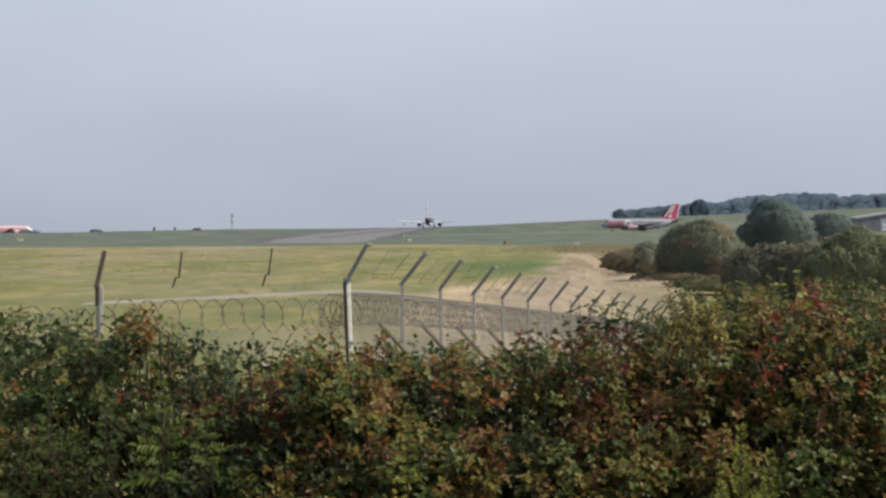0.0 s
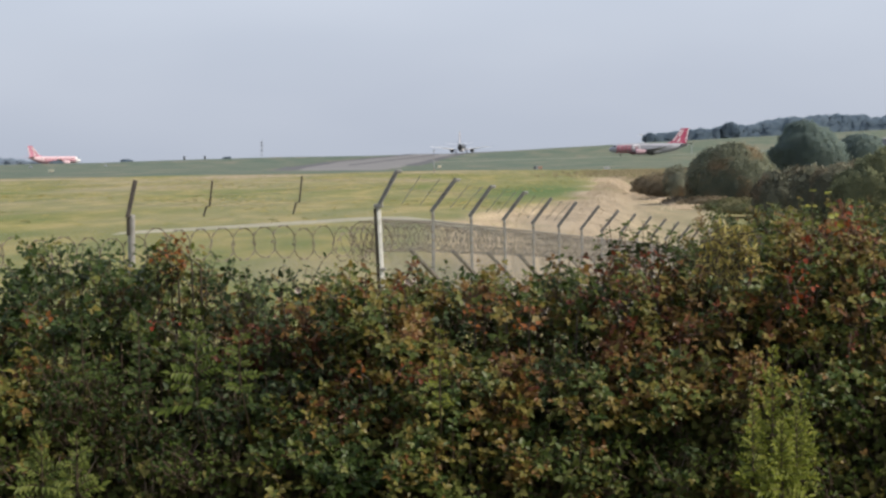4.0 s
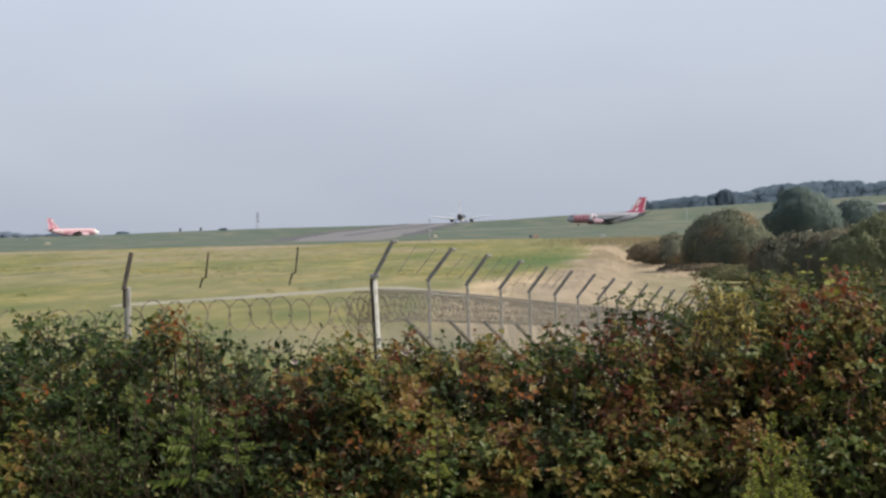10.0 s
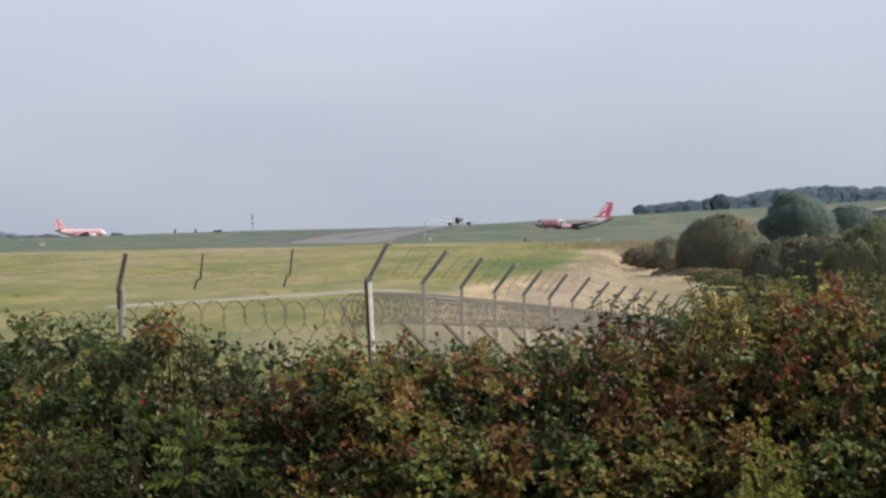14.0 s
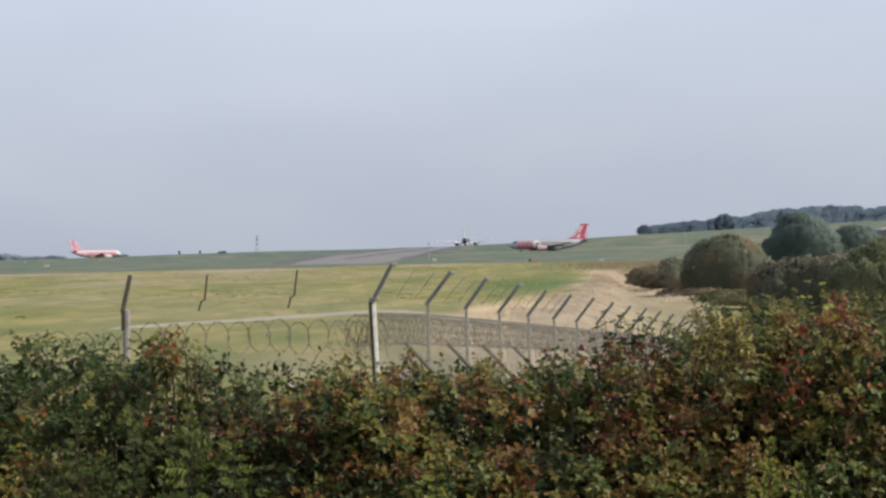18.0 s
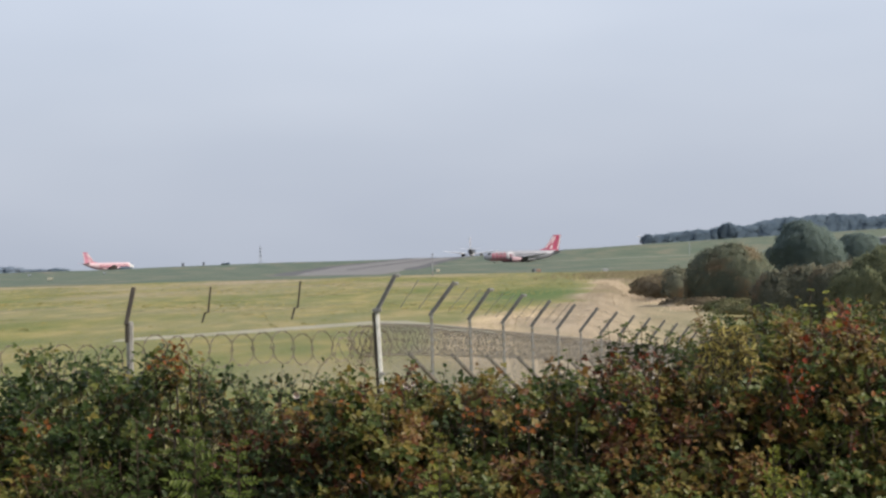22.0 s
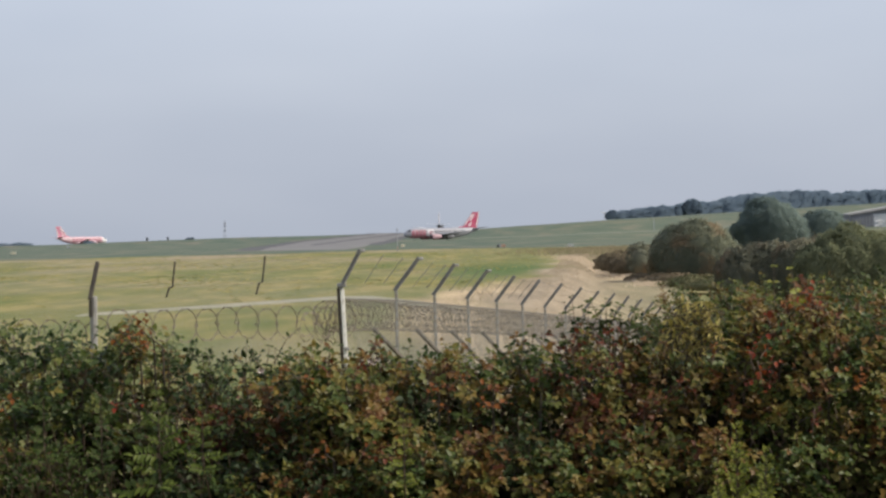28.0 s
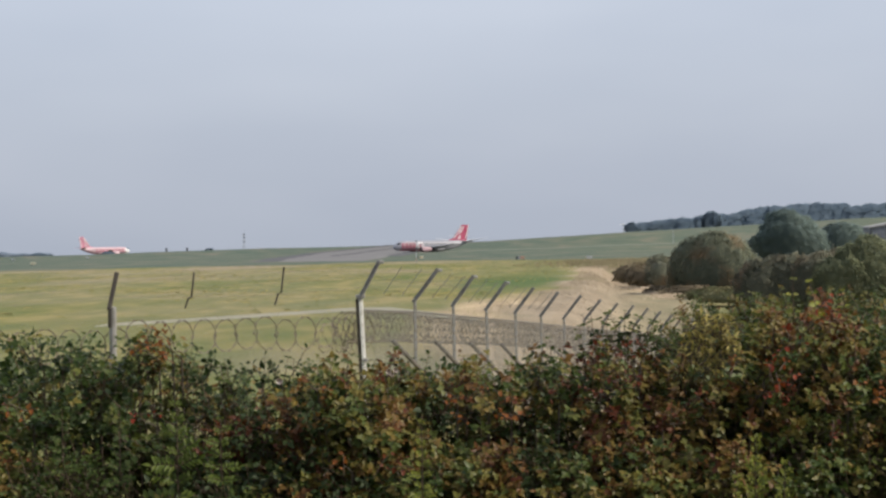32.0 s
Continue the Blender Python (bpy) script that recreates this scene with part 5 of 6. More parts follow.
M_BRAMBLE = leaf_material("bramble_leaves", [(0.0, (0.021, 0.036, 0.007)), (0.28, (0.044, 0.070, 0.017)), (0.46, (0.094, 0.112, 0.026)), (0.6, (0.168, 0.136, 0.033)),
                                             (0.74, (0.153, 0.086, 0.024)), (0.87, (0.111, 0.049, 0.017)), (1.0, (0.095, 0.027, 0.011))])
M_DOGWOOD = leaf_material("dark_green_leaves", [(0.0, (0.016, 0.029, 0.007)), (0.35, (0.031, 0.050, 0.012)), (0.7, (0.063, 0.082, 0.018)), (1.0, (0.146, 0.133, 0.034))], 0.55, 0.22, 0.22)
M_GREENLEAF = leaf_material("fresh_green_leaves", [(0.0, (0.022, 0.041, 0.007)), (0.5, (0.058, 0.086, 0.015)), (1.0, (0.137, 0.156, 0.032))], 0.5, 0.35)
M_LIMELEAF = leaf_material("yellow_green_leaves", [(0.0, (0.106, 0.133, 0.014)), (0.5, (0.184, 0.201, 0.025)), (1.0, (0.281, 0.261, 0.046))], 0.5, 0.35)
M_ASHLEAF = leaf_material("ash_leaflets", [(0.0, (0.045, 0.066, 0.009)), (0.5, (0.074, 0.101, 0.014)), (1.0, (0.111, 0.133, 0.021))], 0.5, 0.3)
M_REDLEAF = leaf_material("red_leaves", [(0.0, (0.123, 0.020, 0.009)), (0.5, (0.215, 0.033, 0.013)), (1.0, (0.256, 0.071, 0.019))], 0.5, 0.35)
M_ORANGELEAF = leaf_material("orange_leaves", [(0.0, (0.144, 0.048, 0.013)), (0.5, (0.215, 0.071, 0.016)), (1.0, (0.256, 0.118, 0.029))], 0.5, 0.35)
M_WINELEAF = leaf_material("wine_red_leaves", [(0.0, (0.077, 0.020, 0.011)), (0.5, (0.129, 0.033, 0.016)), (1.0, (0.164, 0.059, 0.022))], 0.5, 0.35)
M_PALELEAF = leaf_material("pale_seed_heads", [(0.0, (0.194, 0.170, 0.046)), (0.5, (0.287, 0.238, 0.071)), (1.0, (0.390, 0.322, 0.111))], 0.6, 0.35)
# Dark leaf tones that put the hedge's inner shade into the colour.
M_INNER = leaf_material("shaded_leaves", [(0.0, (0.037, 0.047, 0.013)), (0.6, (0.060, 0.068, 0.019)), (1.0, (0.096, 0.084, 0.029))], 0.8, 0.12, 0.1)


def leaf_mesh(name, P, axis, size, face, tone, mat, rng, width):
    V, q, t = leaves(P, axis, size, rng, width, 0.16, face)
    me = mesh_fast(name, V, q, t, mat)
    at = me.attributes.new("tone", "FLOAT", "POINT")
    at.data.foreach_set("value", np.repeat(np.clip(tone, 0.0, 1.0), 8).astype(np.float32))
    return me


def twig_mesh(base, mid, tip, r):
    d = unit(tip - base)
    b1 = unit(np.cross(d, [0.3, 0.2, 1.0]))
    b2 = np.cross(d, b1)
    ring = np.stack([b1, -0.5 * b1 + 0.87 * b2, -0.5 * b1 - 0.87 * b2], 1)
    pts = np.stack([base, mid, tip], 1)
    V = (pts[:, :, None] + ring[:, None] * (r * np.array([1.3, 1.0, 0.5]))[None, :, None, None]).reshape(-1, 3)
    o = (np.arange(len(base)) * 9)[:, None]
    q = np.concatenate([o + [i * 3 + j, i * 3 + (j + 1) % 3, i * 3 + 3 + (j + 1) % 3, i * 3 + 3 + j] for i in range(2) for j in range(3)], 0)
    return mesh_fast("twig_growth", V, q, np.zeros((0, 3), int), M_TWIG)


def canes(root, name, base, dirs, length, mat, tone, rng, leaf=0.05, gap=0.04, form="three", droop=0.5, label="", jitter=0.085, width=0.74):
    """Arching leafy shoots: leaves of three leaflets, single leaves, or level opposite pairs, set round the stem."""
    n = len(base)
    d = unit(dirs)
    per = max(3, int(np.mean(length) / gap))
    s = np.linspace(0.12, 1.0, per)[None, :, None]
    L = length[:, None, None]
    down = np.array([0, 0, -1.0])
    P = base[:, None] + d[:, None] * L * s + down * (droop * 0.5) * L * s * s
    T = unit(d[:, None] + down * droop * s)
    b1 = unit(np.cross(T, np.array([0.21, 0.13, 1.0])))
    b2 = np.cross(T, b1)
    turn = rng.uniform(0, 6.28, (n, 1)) + np.arange(per)[None] * (2.4 if form != "pair" else 1.57)
    R = b1 * np.cos(turn)[..., None] + b2 * np.sin(turn)[..., None]
    ax = T * 0.35 + R * 0.85 + np.array([0, -0.18, 0.06]) + rng.normal(size=P.shape) * 0.18
    face = np.array([0.16, -0.46, 0.82]) + R * 0.28 + rng.normal(size=P.shape) * 0.34
    size = leaf * (1.1 - 0.45 * s[..., 0] ** 2) * rng.uniform(0.75, 1.2, (n, per))
    tn = tone[:, None] + rng.normal(size=(n, per)) * jitter + 0.2 * (rng.random((n, per)) < 0.07)
    if form == "three":
        stalk = unit(ax) * (size * 0.55)[..., None]
        side = unit(np.cross(ax, face))
        Ps = np.stack([P + stalk, P + stalk * 0.85, P + stalk * 0.85], 2)
        A = np.stack([ax, unit(ax) * 0.35 + side, unit(ax) * 0.35 - side], 2)
        S = np.stack([size, size * 0.85, size * 0.85], 2)
        k = 3
    elif form == "pair":
        ax = R * 0.95 + T * 0.2 + rng.normal(size=P.shape) * 0.12
        Ps, A, S, k = np.stack([P, P], 2), np.stack([ax, ax - 2 * R * 0.95], 2), np.stack([size, size], 2), 2
        face = T * 0.5 + np.array([0.12, -0.55, 0.35]) + rng.normal(size=P.shape) * 0.2
    else:
        Ps, A, S, k = P[:, :, None], ax[:, :, None], size[..., None], 1
    F = np.repeat(face[:, :, None], k, 2) + rng.normal(size=(n, per, k, 3)) * 0.12
    me = leaf_mesh(name, Ps.reshape(-1, 3), A.reshape(-1, 3), S.ravel(), F.reshape(-1, 3), np.repeat(tn[..., None], k, 2).ravel(), mat, rng, width)
    tagged(part(name, me, mat, root, label), kind="stuff")
    l1 = length[:, None]
    tagged(part("twig_growth", twig_mesh(base - d * 0.06, base + d * l1 * 0.5 + down * droop * 0.125 * l1, base + d * l1 + down * droop * 0.5 * l1, 0.0028), M_TWIG, root), kind="stuff")


KIND = {"B": (M_BRAMBLE, "three", 0.051, 0.74), "D": (M_DOGWOOD, "single", 0.054, 0.66), "G": (M_GREENLEAF, "single", 0.044, 0.56), "L": (M_LIMELEAF, "single", 0.050, 0.5)}


def shrub_label(kind, turn, where):
    if kind == "B":
        tint = ("dark green" if turn < 0.35 else "olive green" if turn < 0.53 else "olive and bronze" if turn < 0.68 else "bronze and red-brown")
        return "%s bramble with broad leaves, %s" % (tint, where)
    return "%s-leaved shrub with crowded shoots, %s" % ({"D": "dark green", "G": "fresh green", "L": "yellow-green"}[kind], where)


def shrub(x, y, w, h, kind, turn, seed, where, d=1.0, density=300, name="hedge_shrub", scale=1.0, hollow=1.0):
    """One shrub of the hedge: stems from the root and a shell of arching leafy shoots with hollows between them."""
    rng = np.random.default_rng(seed)
    z = land1(x, y)
    root = thing(name, x, y, z, label=shrub_label(kind, turn, where), category="shrub", group="hedge")
    mat, form, leaf, width = KIND[kind]
    n = int(density * w * (0.35 + 0.45 * h))
    u = unit(rng.normal(size=(n * 3, 3)))
    u = u[(u[:, 1] < 0.25) | (u[:, 2] > 0.6)][:n]
    half = np.array([w * 0.5, d * 0.5, (h - 0.14) * 0.5])
    shell = np.sign(u) * np.abs(u) ** np.array([0.55, 0.75, 0.60])
    P = shell * half * rng.uniform(0.70, 1.0, (len(u), 1)) + np.array([0, 0, half[2]])
    P = P[P[:, 2] > 0.04]
    # hollows: the growth falls back and thins out
    lump = np.array([noise.noise(Vector((p[0] + x, p[1] * 0.6 + y, p[2])) * 3.1) for p in P])
    keep = rng.random(len(P)) < np.clip(0.95 + 3.6 * hollow * lump, 0.06, 1.0)
    P, lump = P[keep], lump[keep]
    P[:, :2] *= (1.0 + 0.75 * hollow * np.clip(lump, -0.55, 0.3))[:, None]
    out = (P - np.array([0, 0, half[2]])) / half
    dirs = unit(out) * np.array([0.75, 0.75, 0.6]) + np.array([0, -0.1, 0.55]) + rng.normal(size=P.shape) * 0.33
    patch = np.array([noise.noise(Vector((p[0] + x, p[1] + y, p[2])) * 2.2 + Vector((9, 4, 2))) for p in P])
    tone = turn + 0.46 * patch + rng.normal(size=len(P)) * 0.12
    ln = rng.uniform(0.16, 0.34, len(P)) * (0.8 if kind != "B" else 1.0)
    canes(root, "foliage", P, dirs, ln, mat, tone, rng, leaf * scale, 0.040 * scale, form, 0.6, width=width)
    # deep inner growth that closes the shrub, leaves darkened for the shade within
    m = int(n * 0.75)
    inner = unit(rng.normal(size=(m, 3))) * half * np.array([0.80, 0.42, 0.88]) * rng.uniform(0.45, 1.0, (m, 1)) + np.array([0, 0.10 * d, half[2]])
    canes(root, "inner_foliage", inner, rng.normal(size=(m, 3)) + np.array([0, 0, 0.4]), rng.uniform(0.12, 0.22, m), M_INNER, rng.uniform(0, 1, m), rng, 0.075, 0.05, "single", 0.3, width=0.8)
    for k in range(7):
        a = rng.uniform(0, 6.28)
        e = Vector((math.cos(a) * w * 0.34, math.sin(a) * d * 0.22 + d * 0.2, h * rng.uniform(0.55, 0.85)))
        part("stem", Geo().tube([(math.cos(a) * 0.06, math.sin(a) * 0.06 + d * 0.2, -0.08), e * 0.45 + Vector((0, 0, h * 0.14)), e], [0.012, 0.009, 0.004], 5), M_BARK, root)
    return root


HEDGE = [
    # x, y, width, height, leaf kind, tone: how far turned, shifted for light there
    (-3.90, 12.93, 0.88, 1.76, 'B', 0.34), (-3.50, 13.04, 0.85, 1.70, 'B', 0.36), (-3.04, 12.98, 0.50, 1.56, 'B', 0.54), (-2.84, 12.70, 0.34, 1.52, 'B', 0.60),
    (-2.53, 13.06, 0.59, 1.97, 'B', 0.29), (-2.13, 13.07, 0.63, 1.99, 'B', 0.27), (-1.70, 12.87, 0.58, 1.90, 'D', 0.22),
    (-1.38, 12.85, 0.45, 1.72, 'D', 0.20), (-1.20, 13.14, 0.41, 1.53, 'B', 0.74), (-0.99, 12.84, 0.37, 1.90, 'D', 0.15),
    (-0.75, 12.93, 0.47, 1.72, 'B', 0.70), (-0.51, 13.10, 0.45, 1.82, 'B', 0.50), (-0.46, 12.70, 0.42, 1.80, 'B', 0.62), (-0.62, 12.74, 0.36, 1.70, 'D', 0.20), (-0.21, 13.01, 0.53, 1.78, 'D', 0.25),
    (0.08, 13.14, 0.54, 1.75, 'B', 0.47), (0.38, 13.02, 0.50, 1.76, 'B', 0.50), (0.67, 13.07, 0.43, 1.80, 'D', 0.35),
    (0.92, 12.90, 0.45, 1.84, 'B', 0.45), (1.21, 13.07, 0.55, 1.80, 'B', 0.69), (1.53, 13.15, 0.46, 1.80, 'B', 0.59),
    (1.87, 13.03, 0.44, 1.92, 'B', 0.54), (2.10, 13.11, 0.53, 2.07, 'B', 0.58), (2.40, 13.08, 0.53, 2.09, 'B', 0.64),
    (2.64, 12.87, 0.50, 2.08, 'B', 0.57), (2.98, 13.12, 0.55, 2.11, 'B', 0.53), (3.37, 13.06, 0.81, 2.12, 'B', 0.49),
    (3.93, 12.96, 0.88, 2.12, 'B', 0.54),
]
for k, (x, y, w, h, kind, turn) in enumerate(HEDGE):
    shrub(x, y, w * 1.15, h, kind, turn, 100 + k, "part of the hedge", 1.15)
# dense growth before the corner of the fence
shrub(-0.49, 12.70, 0.46, 1.74, 'B', 0.58, 190, "part of the hedge", 0.7, 330, hollow=0.15)
shrub(-0.68, 12.74, 0.36, 1.66, 'D', 0.25, 191, "part of the hedge", 0.7, 300, hollow=0.2)
# a second row closes the hedge behind
for k in range(15):
    x = -3.6 + 0.52 * k
    shrub(x, 13.95, 0.72, float(np.interp(x, [-3.6, -2.9, -2.5, -1.6, -0.9, 0.6, 1.2, 1.7, 2.2, 3.7], [1.6, 1.55, 1.88, 1.76, 1.5, 1.6, 1.7, 1.7, 1.9, 1.95])), 'B', 0.42, 150 + k, "behind the front row", 0.9, 150)
# lower growth along the foot of the hedge
FRONT = [
    (-3.22, 12.16, 0.76, 1.27, 'B', 0.52), (-2.92, 12.32, 0.70, 1.35, 'G', 0.75), (-2.48, 12.24, 0.73, 1.39, 'G', 0.22),
    (-2.15, 12.29, 0.59, 1.23, 'G', 0.15), (-1.68, 12.33, 0.59, 1.12, 'D', 0.05), (-1.23, 12.29, 0.50, 1.25, 'D', 0.08),
    (-0.92, 12.33, 0.50, 1.10, 'B', 0.52), (-0.70, 12.23, 0.43, 0.96, 'B', 0.38), (-0.34, 12.31, 0.63, 1.24, 'D', 0.20),
    (0.08, 12.24, 0.57, 1.32, 'B', 0.52), (0.41, 12.34, 0.56, 1.12, 'B', 0.48), (0.78, 12.33, 0.64, 1.35, 'D', 0.22),
    (1.11, 12.17, 0.63, 1.27, 'B', 0.52), (1.47, 12.18, 0.62, 1.39, 'B', 0.58), (1.77, 12.19, 0.57, 1.13, 'D', 0.50),
    (2.42, 12.34, 0.63, 1.45, 'G', 0.85), (2.71, 12.24, 0.58, 1.27, 'B', 0.47), (3.13, 12.28, 0.76, 1.40, 'B', 0.49),
    (-2.42, 11.91, 0.74, 0.82, 'G', 0.40), (-1.85, 11.95, 0.61, 0.84, 'G', 0.35), (-1.34, 11.93, 0.61, 0.86, 'G', 0.25), (-0.92, 11.92, 0.55, 0.80, 'B', 0.40),
    (-0.46, 11.92, 0.61, 0.92, 'B', 0.42), (0.08, 11.92, 0.61, 0.90, 'B', 0.45), (0.50, 11.94, 0.50, 0.84, 'D', 0.60), (0.80, 11.97, 0.61, 0.86, 'G', 0.60),
    (1.25, 12.00, 0.61, 0.84, 'G', 0.50), (1.55, 11.98, 0.5, 0.80, 'D', 0.55), (2.45, 11.99, 0.61, 0.71, 'G', 0.50),
]
for k, (x, y, w, h, kind, turn) in enumerate(FRONT):
    shrub(x, y, w * 1.35, h, kind, turn, 200 + k, "at the hedge foot", 0.6, 270, "low_shrub")
# the hedge carries on behind, olive green, its leaves shrunk to look farther off
BACK = [(2.06, 15.5, 0.60, 2.00), (2.36, 16.0, 0.81, 2.11), (2.91, 16.0, 0.81, 2.14), (3.40, 16.0, 0.81, 2.15), (4.02, 16.3, 1.01, 2.16),
        (2.86, 20.0, 0.9, 2.09), (3.23, 20.5, 1.04, 2.14), (3.72, 20.0, 1.02, 2.16), (4.38, 20.6, 1.05, 2.17), (4.88, 20.0, 1.24, 2.17)]
for k, (x, y, w, h) in enumerate(BACK):
    shrub(x, y, w * 1.15, h, 'B', 0.36 + 0.05 * (k % 3), 300 + k, "standing behind the hedge", 1.1, 260, scale=0.62)

WILLOW = [(1.54, 1.16), (1.60, 1.22), (1.66, 1.22), (1.72, 1.23), (1.77, 1.20), (1.73, 1.13), (1.62, 1.08), (1.69, 1.05), (1.57, 1.10), (1.78, 1.10)]
# sprays of autumn leaves: x, y, height, shoots, colour
SPRAYS = [(2.42, 12.20, 1.23, 10, 'r'), (2.20, 12.20, 1.08, 6, 'r'), (2.04, 11.95, 0.90, 9, 'r'), (2.10, 11.95, 0.83, 7, 'r'), (1.96, 11.95, 0.75, 7, 'r'),
          (1.81, 12.20, 0.93, 6, 'o'), (2.57, 11.95, 0.73, 8, 'o'), (-1.78, 11.95, 0.66, 4, 'r'), (0.11, 11.95, 0.75, 6, 'o'), (0.31, 11.95, 0.82, 6, 'o'),
          (0.45, 11.95, 0.73, 5, 'o'), (0.45, 11.95, 0.60, 7, 'o'), (-0.54, 11.55, 0.40, 6, 'o'), (-0.76, 11.95, 0.85, 4, 'o'), (-1.65, 12.20, 1.08, 8, 'o'), (-1.72, 12.30, 1.12, 8, 'o'), (-1.80, 12.25, 1.06, 6, 'o'),
          (1.07, 12.20, 0.98, 12, 'w'), (1.16, 11.95, 0.88, 10, 'w'), (1.29, 12.20, 1.00, 8, 'w'), (1.01, 11.95, 0.83, 7, 'w'), (1.36, 11.95, 0.59, 8, 'w'),
          (2.32, 12.20, 1.15, 8, 'o'), (-2.56, 11.95, 0.76, 8, 'o'), (-0.25, 11.55, 0.37, 7, 'w'), (0.75, 11.95, 0.76, 6, 'w'), (1.57, 11.95, 0.72, 8, 'w'),
          (2.34, 11.95, 0.52, 7, 'w')]
TINT = {'r': (M_REDLEAF, "bright red"), 'o': (M_ORANGELEAF, "orange"), 'w': (M_WINELEAF, "wine-red")}
for k, (x, y, z, m, c) in enumerate(SPRAYS):
    rng = np.random.default_rng(400 + k)
    mat, word = TINT[c]
    root = thing("autumn_spray", x, y, z, label="spray of %s autumn leaves in the hedge" % word, category="leaves", group="autumn sprays")
    m = max(2, m // 2)
    base = rng.normal(size=(m, 3)) * np.array([0.05, 0.03, 0.035]) + np.array([0, 0.04, 0])
    canes(root, "foliage", base, rng.normal(size=(m, 3)) + np.array([0, -0.6, 0.4]), rng.uniform(0.07, 0.15, m), mat, rng.uniform(0.2, 0.8, m), rng, 0.040, 0.028, "single", 0.5, width=0.7)
    part("branch", Geo().tube([(0, 0.06, 0), (0.02, 0.6, -0.10), (0.0, 1.1, land1(x, y + 1.1) - z - 0.05)], [0.003, 0.006, 0.011], 5), M_BARK, root)


def leafy_shoot(x, y, top, length, mat, tone, seed, label, leaf=0.05, gap=0.05, form="pair"):
    """An upright shoot with tiers of leaves that stands clear of the hedge."""
    rng = np.random.default_rng(seed)
    z = land1(x, y)
    root = thing("leafy_shoot", x, y, z, label=label, category="shoot", group="shoots above the hedge")
    m = 3 if form == "pair" and leaf < 0.055 else 1
    b = np.array([[0.0, 0.0, top - z - length]] * m)
    fan = np.stack([np.linspace(-0.45, 0.45, m) + rng.normal(size=m) * 0.12 if m > 1 else rng.normal(size=1) * 0.1, rng.normal(size=m) * 0.15, np.ones(m)], -1)
    canes(root, "foliage", b, fan, length * rng.uniform(0.8, 1.05, m), mat, np.full(m, tone), rng, leaf, gap, form, 0.06)
    part("stem", Geo().tube([(0.02, 0.1, -0.05), (0.0, 0.04, (top - z) * 0.6), tuple(b[0])], [0.008, 0.006, 0.003], 5), M_TWIG, root)


for k, (x, top) in enumerate(((1.03, 1.26), (1.10, 1.22), (1.22, 1.25), (1.34, 1.22), (1.42, 1.15), (0.96, 1.18), (1.16, 1.20), (1.28, 1.18), (1.48, 1.10), (0.66, 1.06), (0.76, 1.07), (-0.28, 0.98), (-0.06, 0.97), (0.19, 0.96),
                              (0.37, 0.97), (-2.53, 1.15), (-2.41, 1.14), (-2.29, 1.16), (-2.17, 1.13), (-1.92, 1.16), (-1.83, 1.11), (-1.61, 1.10), (-1.37, 1.01), (-1.31, 0.97),
                              (-0.99, 1.01), (-0.93, 0.97), (-3.06, 1.01), (-0.47, 0.97), (1.60, 1.21), (2.02, 1.36), (2.78, 1.38))):
    leafy_shoot(x, 12.9, top, 0.26, M_DOGWOOD, 0.45 + 0.12 * (k % 3), 500 + k, "dark leafy shoot with tiered leaves above the hedge")
for k, (x, top) in enumerate(((2.31, 1.49), (2.48, 1.46), (2.67, 1.41))):
    leafy_shoot(x, 12.9, top, 0.32, M_LIMELEAF, 0.6, 540 + k, "tall pale shoot with tiered leaves above the hedge", 0.062, 0.065)
for k, (x, top) in enumerate(WILLOW):
    rng = np.random.default_rng(70 + k)
    y = 12.05 + 0.04 * (k % 3)
    z = land1(x, y)
    root = thing("willowherb", x, y, z, label="pale willowherb gone to seed above the hedge", category="weed")
    part("stem", Geo().tube([(0, 1.0, -0.05), (0.01, 0.85, (top - z) * 0.78), (0.0, 0.25, top - z - 0.06), (0.0, 0.0, top - z)], [0.006, 0.005, 0.004, 0.002], 5), M_TWIG, root)
    m = 9
    base = np.stack([np.zeros(m), np.zeros(m), np.linspace(top - z - 0.16, top - z, m)], -1)
    canes(root, "seed_head", base, rng.normal(size=(m, 3)) * [1, .5, .2] + [0, -.3, .3], rng.uniform(0.05, 0.11, m), M_PALELEAF, rng.uniform(0.35, 1.0, m), rng, 0.060, 0.04, "single", 2.2, width=0.32)


def frond(root, b, d, length, mat, rng, tone, pairs=6):
    """A feathery leaf: narrow leaflets in pairs along an arching midrib, one at the tip."""
    P, ax = [], []
    face = Vector((0.15, -0.7, 0.65))
    across = d.cross(face).normalized()
    for k in range(pairs):
        t = (k + 0.8) / pairs
        q = b + d * (length * t) + Vector((0, 0, -0.30 * length * t * t))
        for s in ((-1, 1) if k < pairs - 1 else (0,)):
            P.append(q)
            ax.append(across * s + d * (0.5 if s else 1.0) + Vector(rng.normal(size=3) * 0.08))
    P, ax = np.array(P), np.array(ax)
    n = len(P)
    face = np.tile(np.array(face), (n, 1)) + rng.normal(size=(n, 3)) * 0.15
    me = leaf_mesh("leaf_frond", P, ax, np.full(n, length * 0.36) * rng.uniform(0.85, 1.15, n), face, tone + rng.normal(size=n) * 0.12, mat, rng, 0.40)
    f = part("leaf_frond", me, mat, root)
    part("midrib", Geo().tube([b, b + d * length * 0.5 + Vector((0, 0, -0.075 * length)), b + d * length + Vector((0, 0, -0.3 * length))], [0.003, 0.002, 0.001], 4), M_TWIG, f)


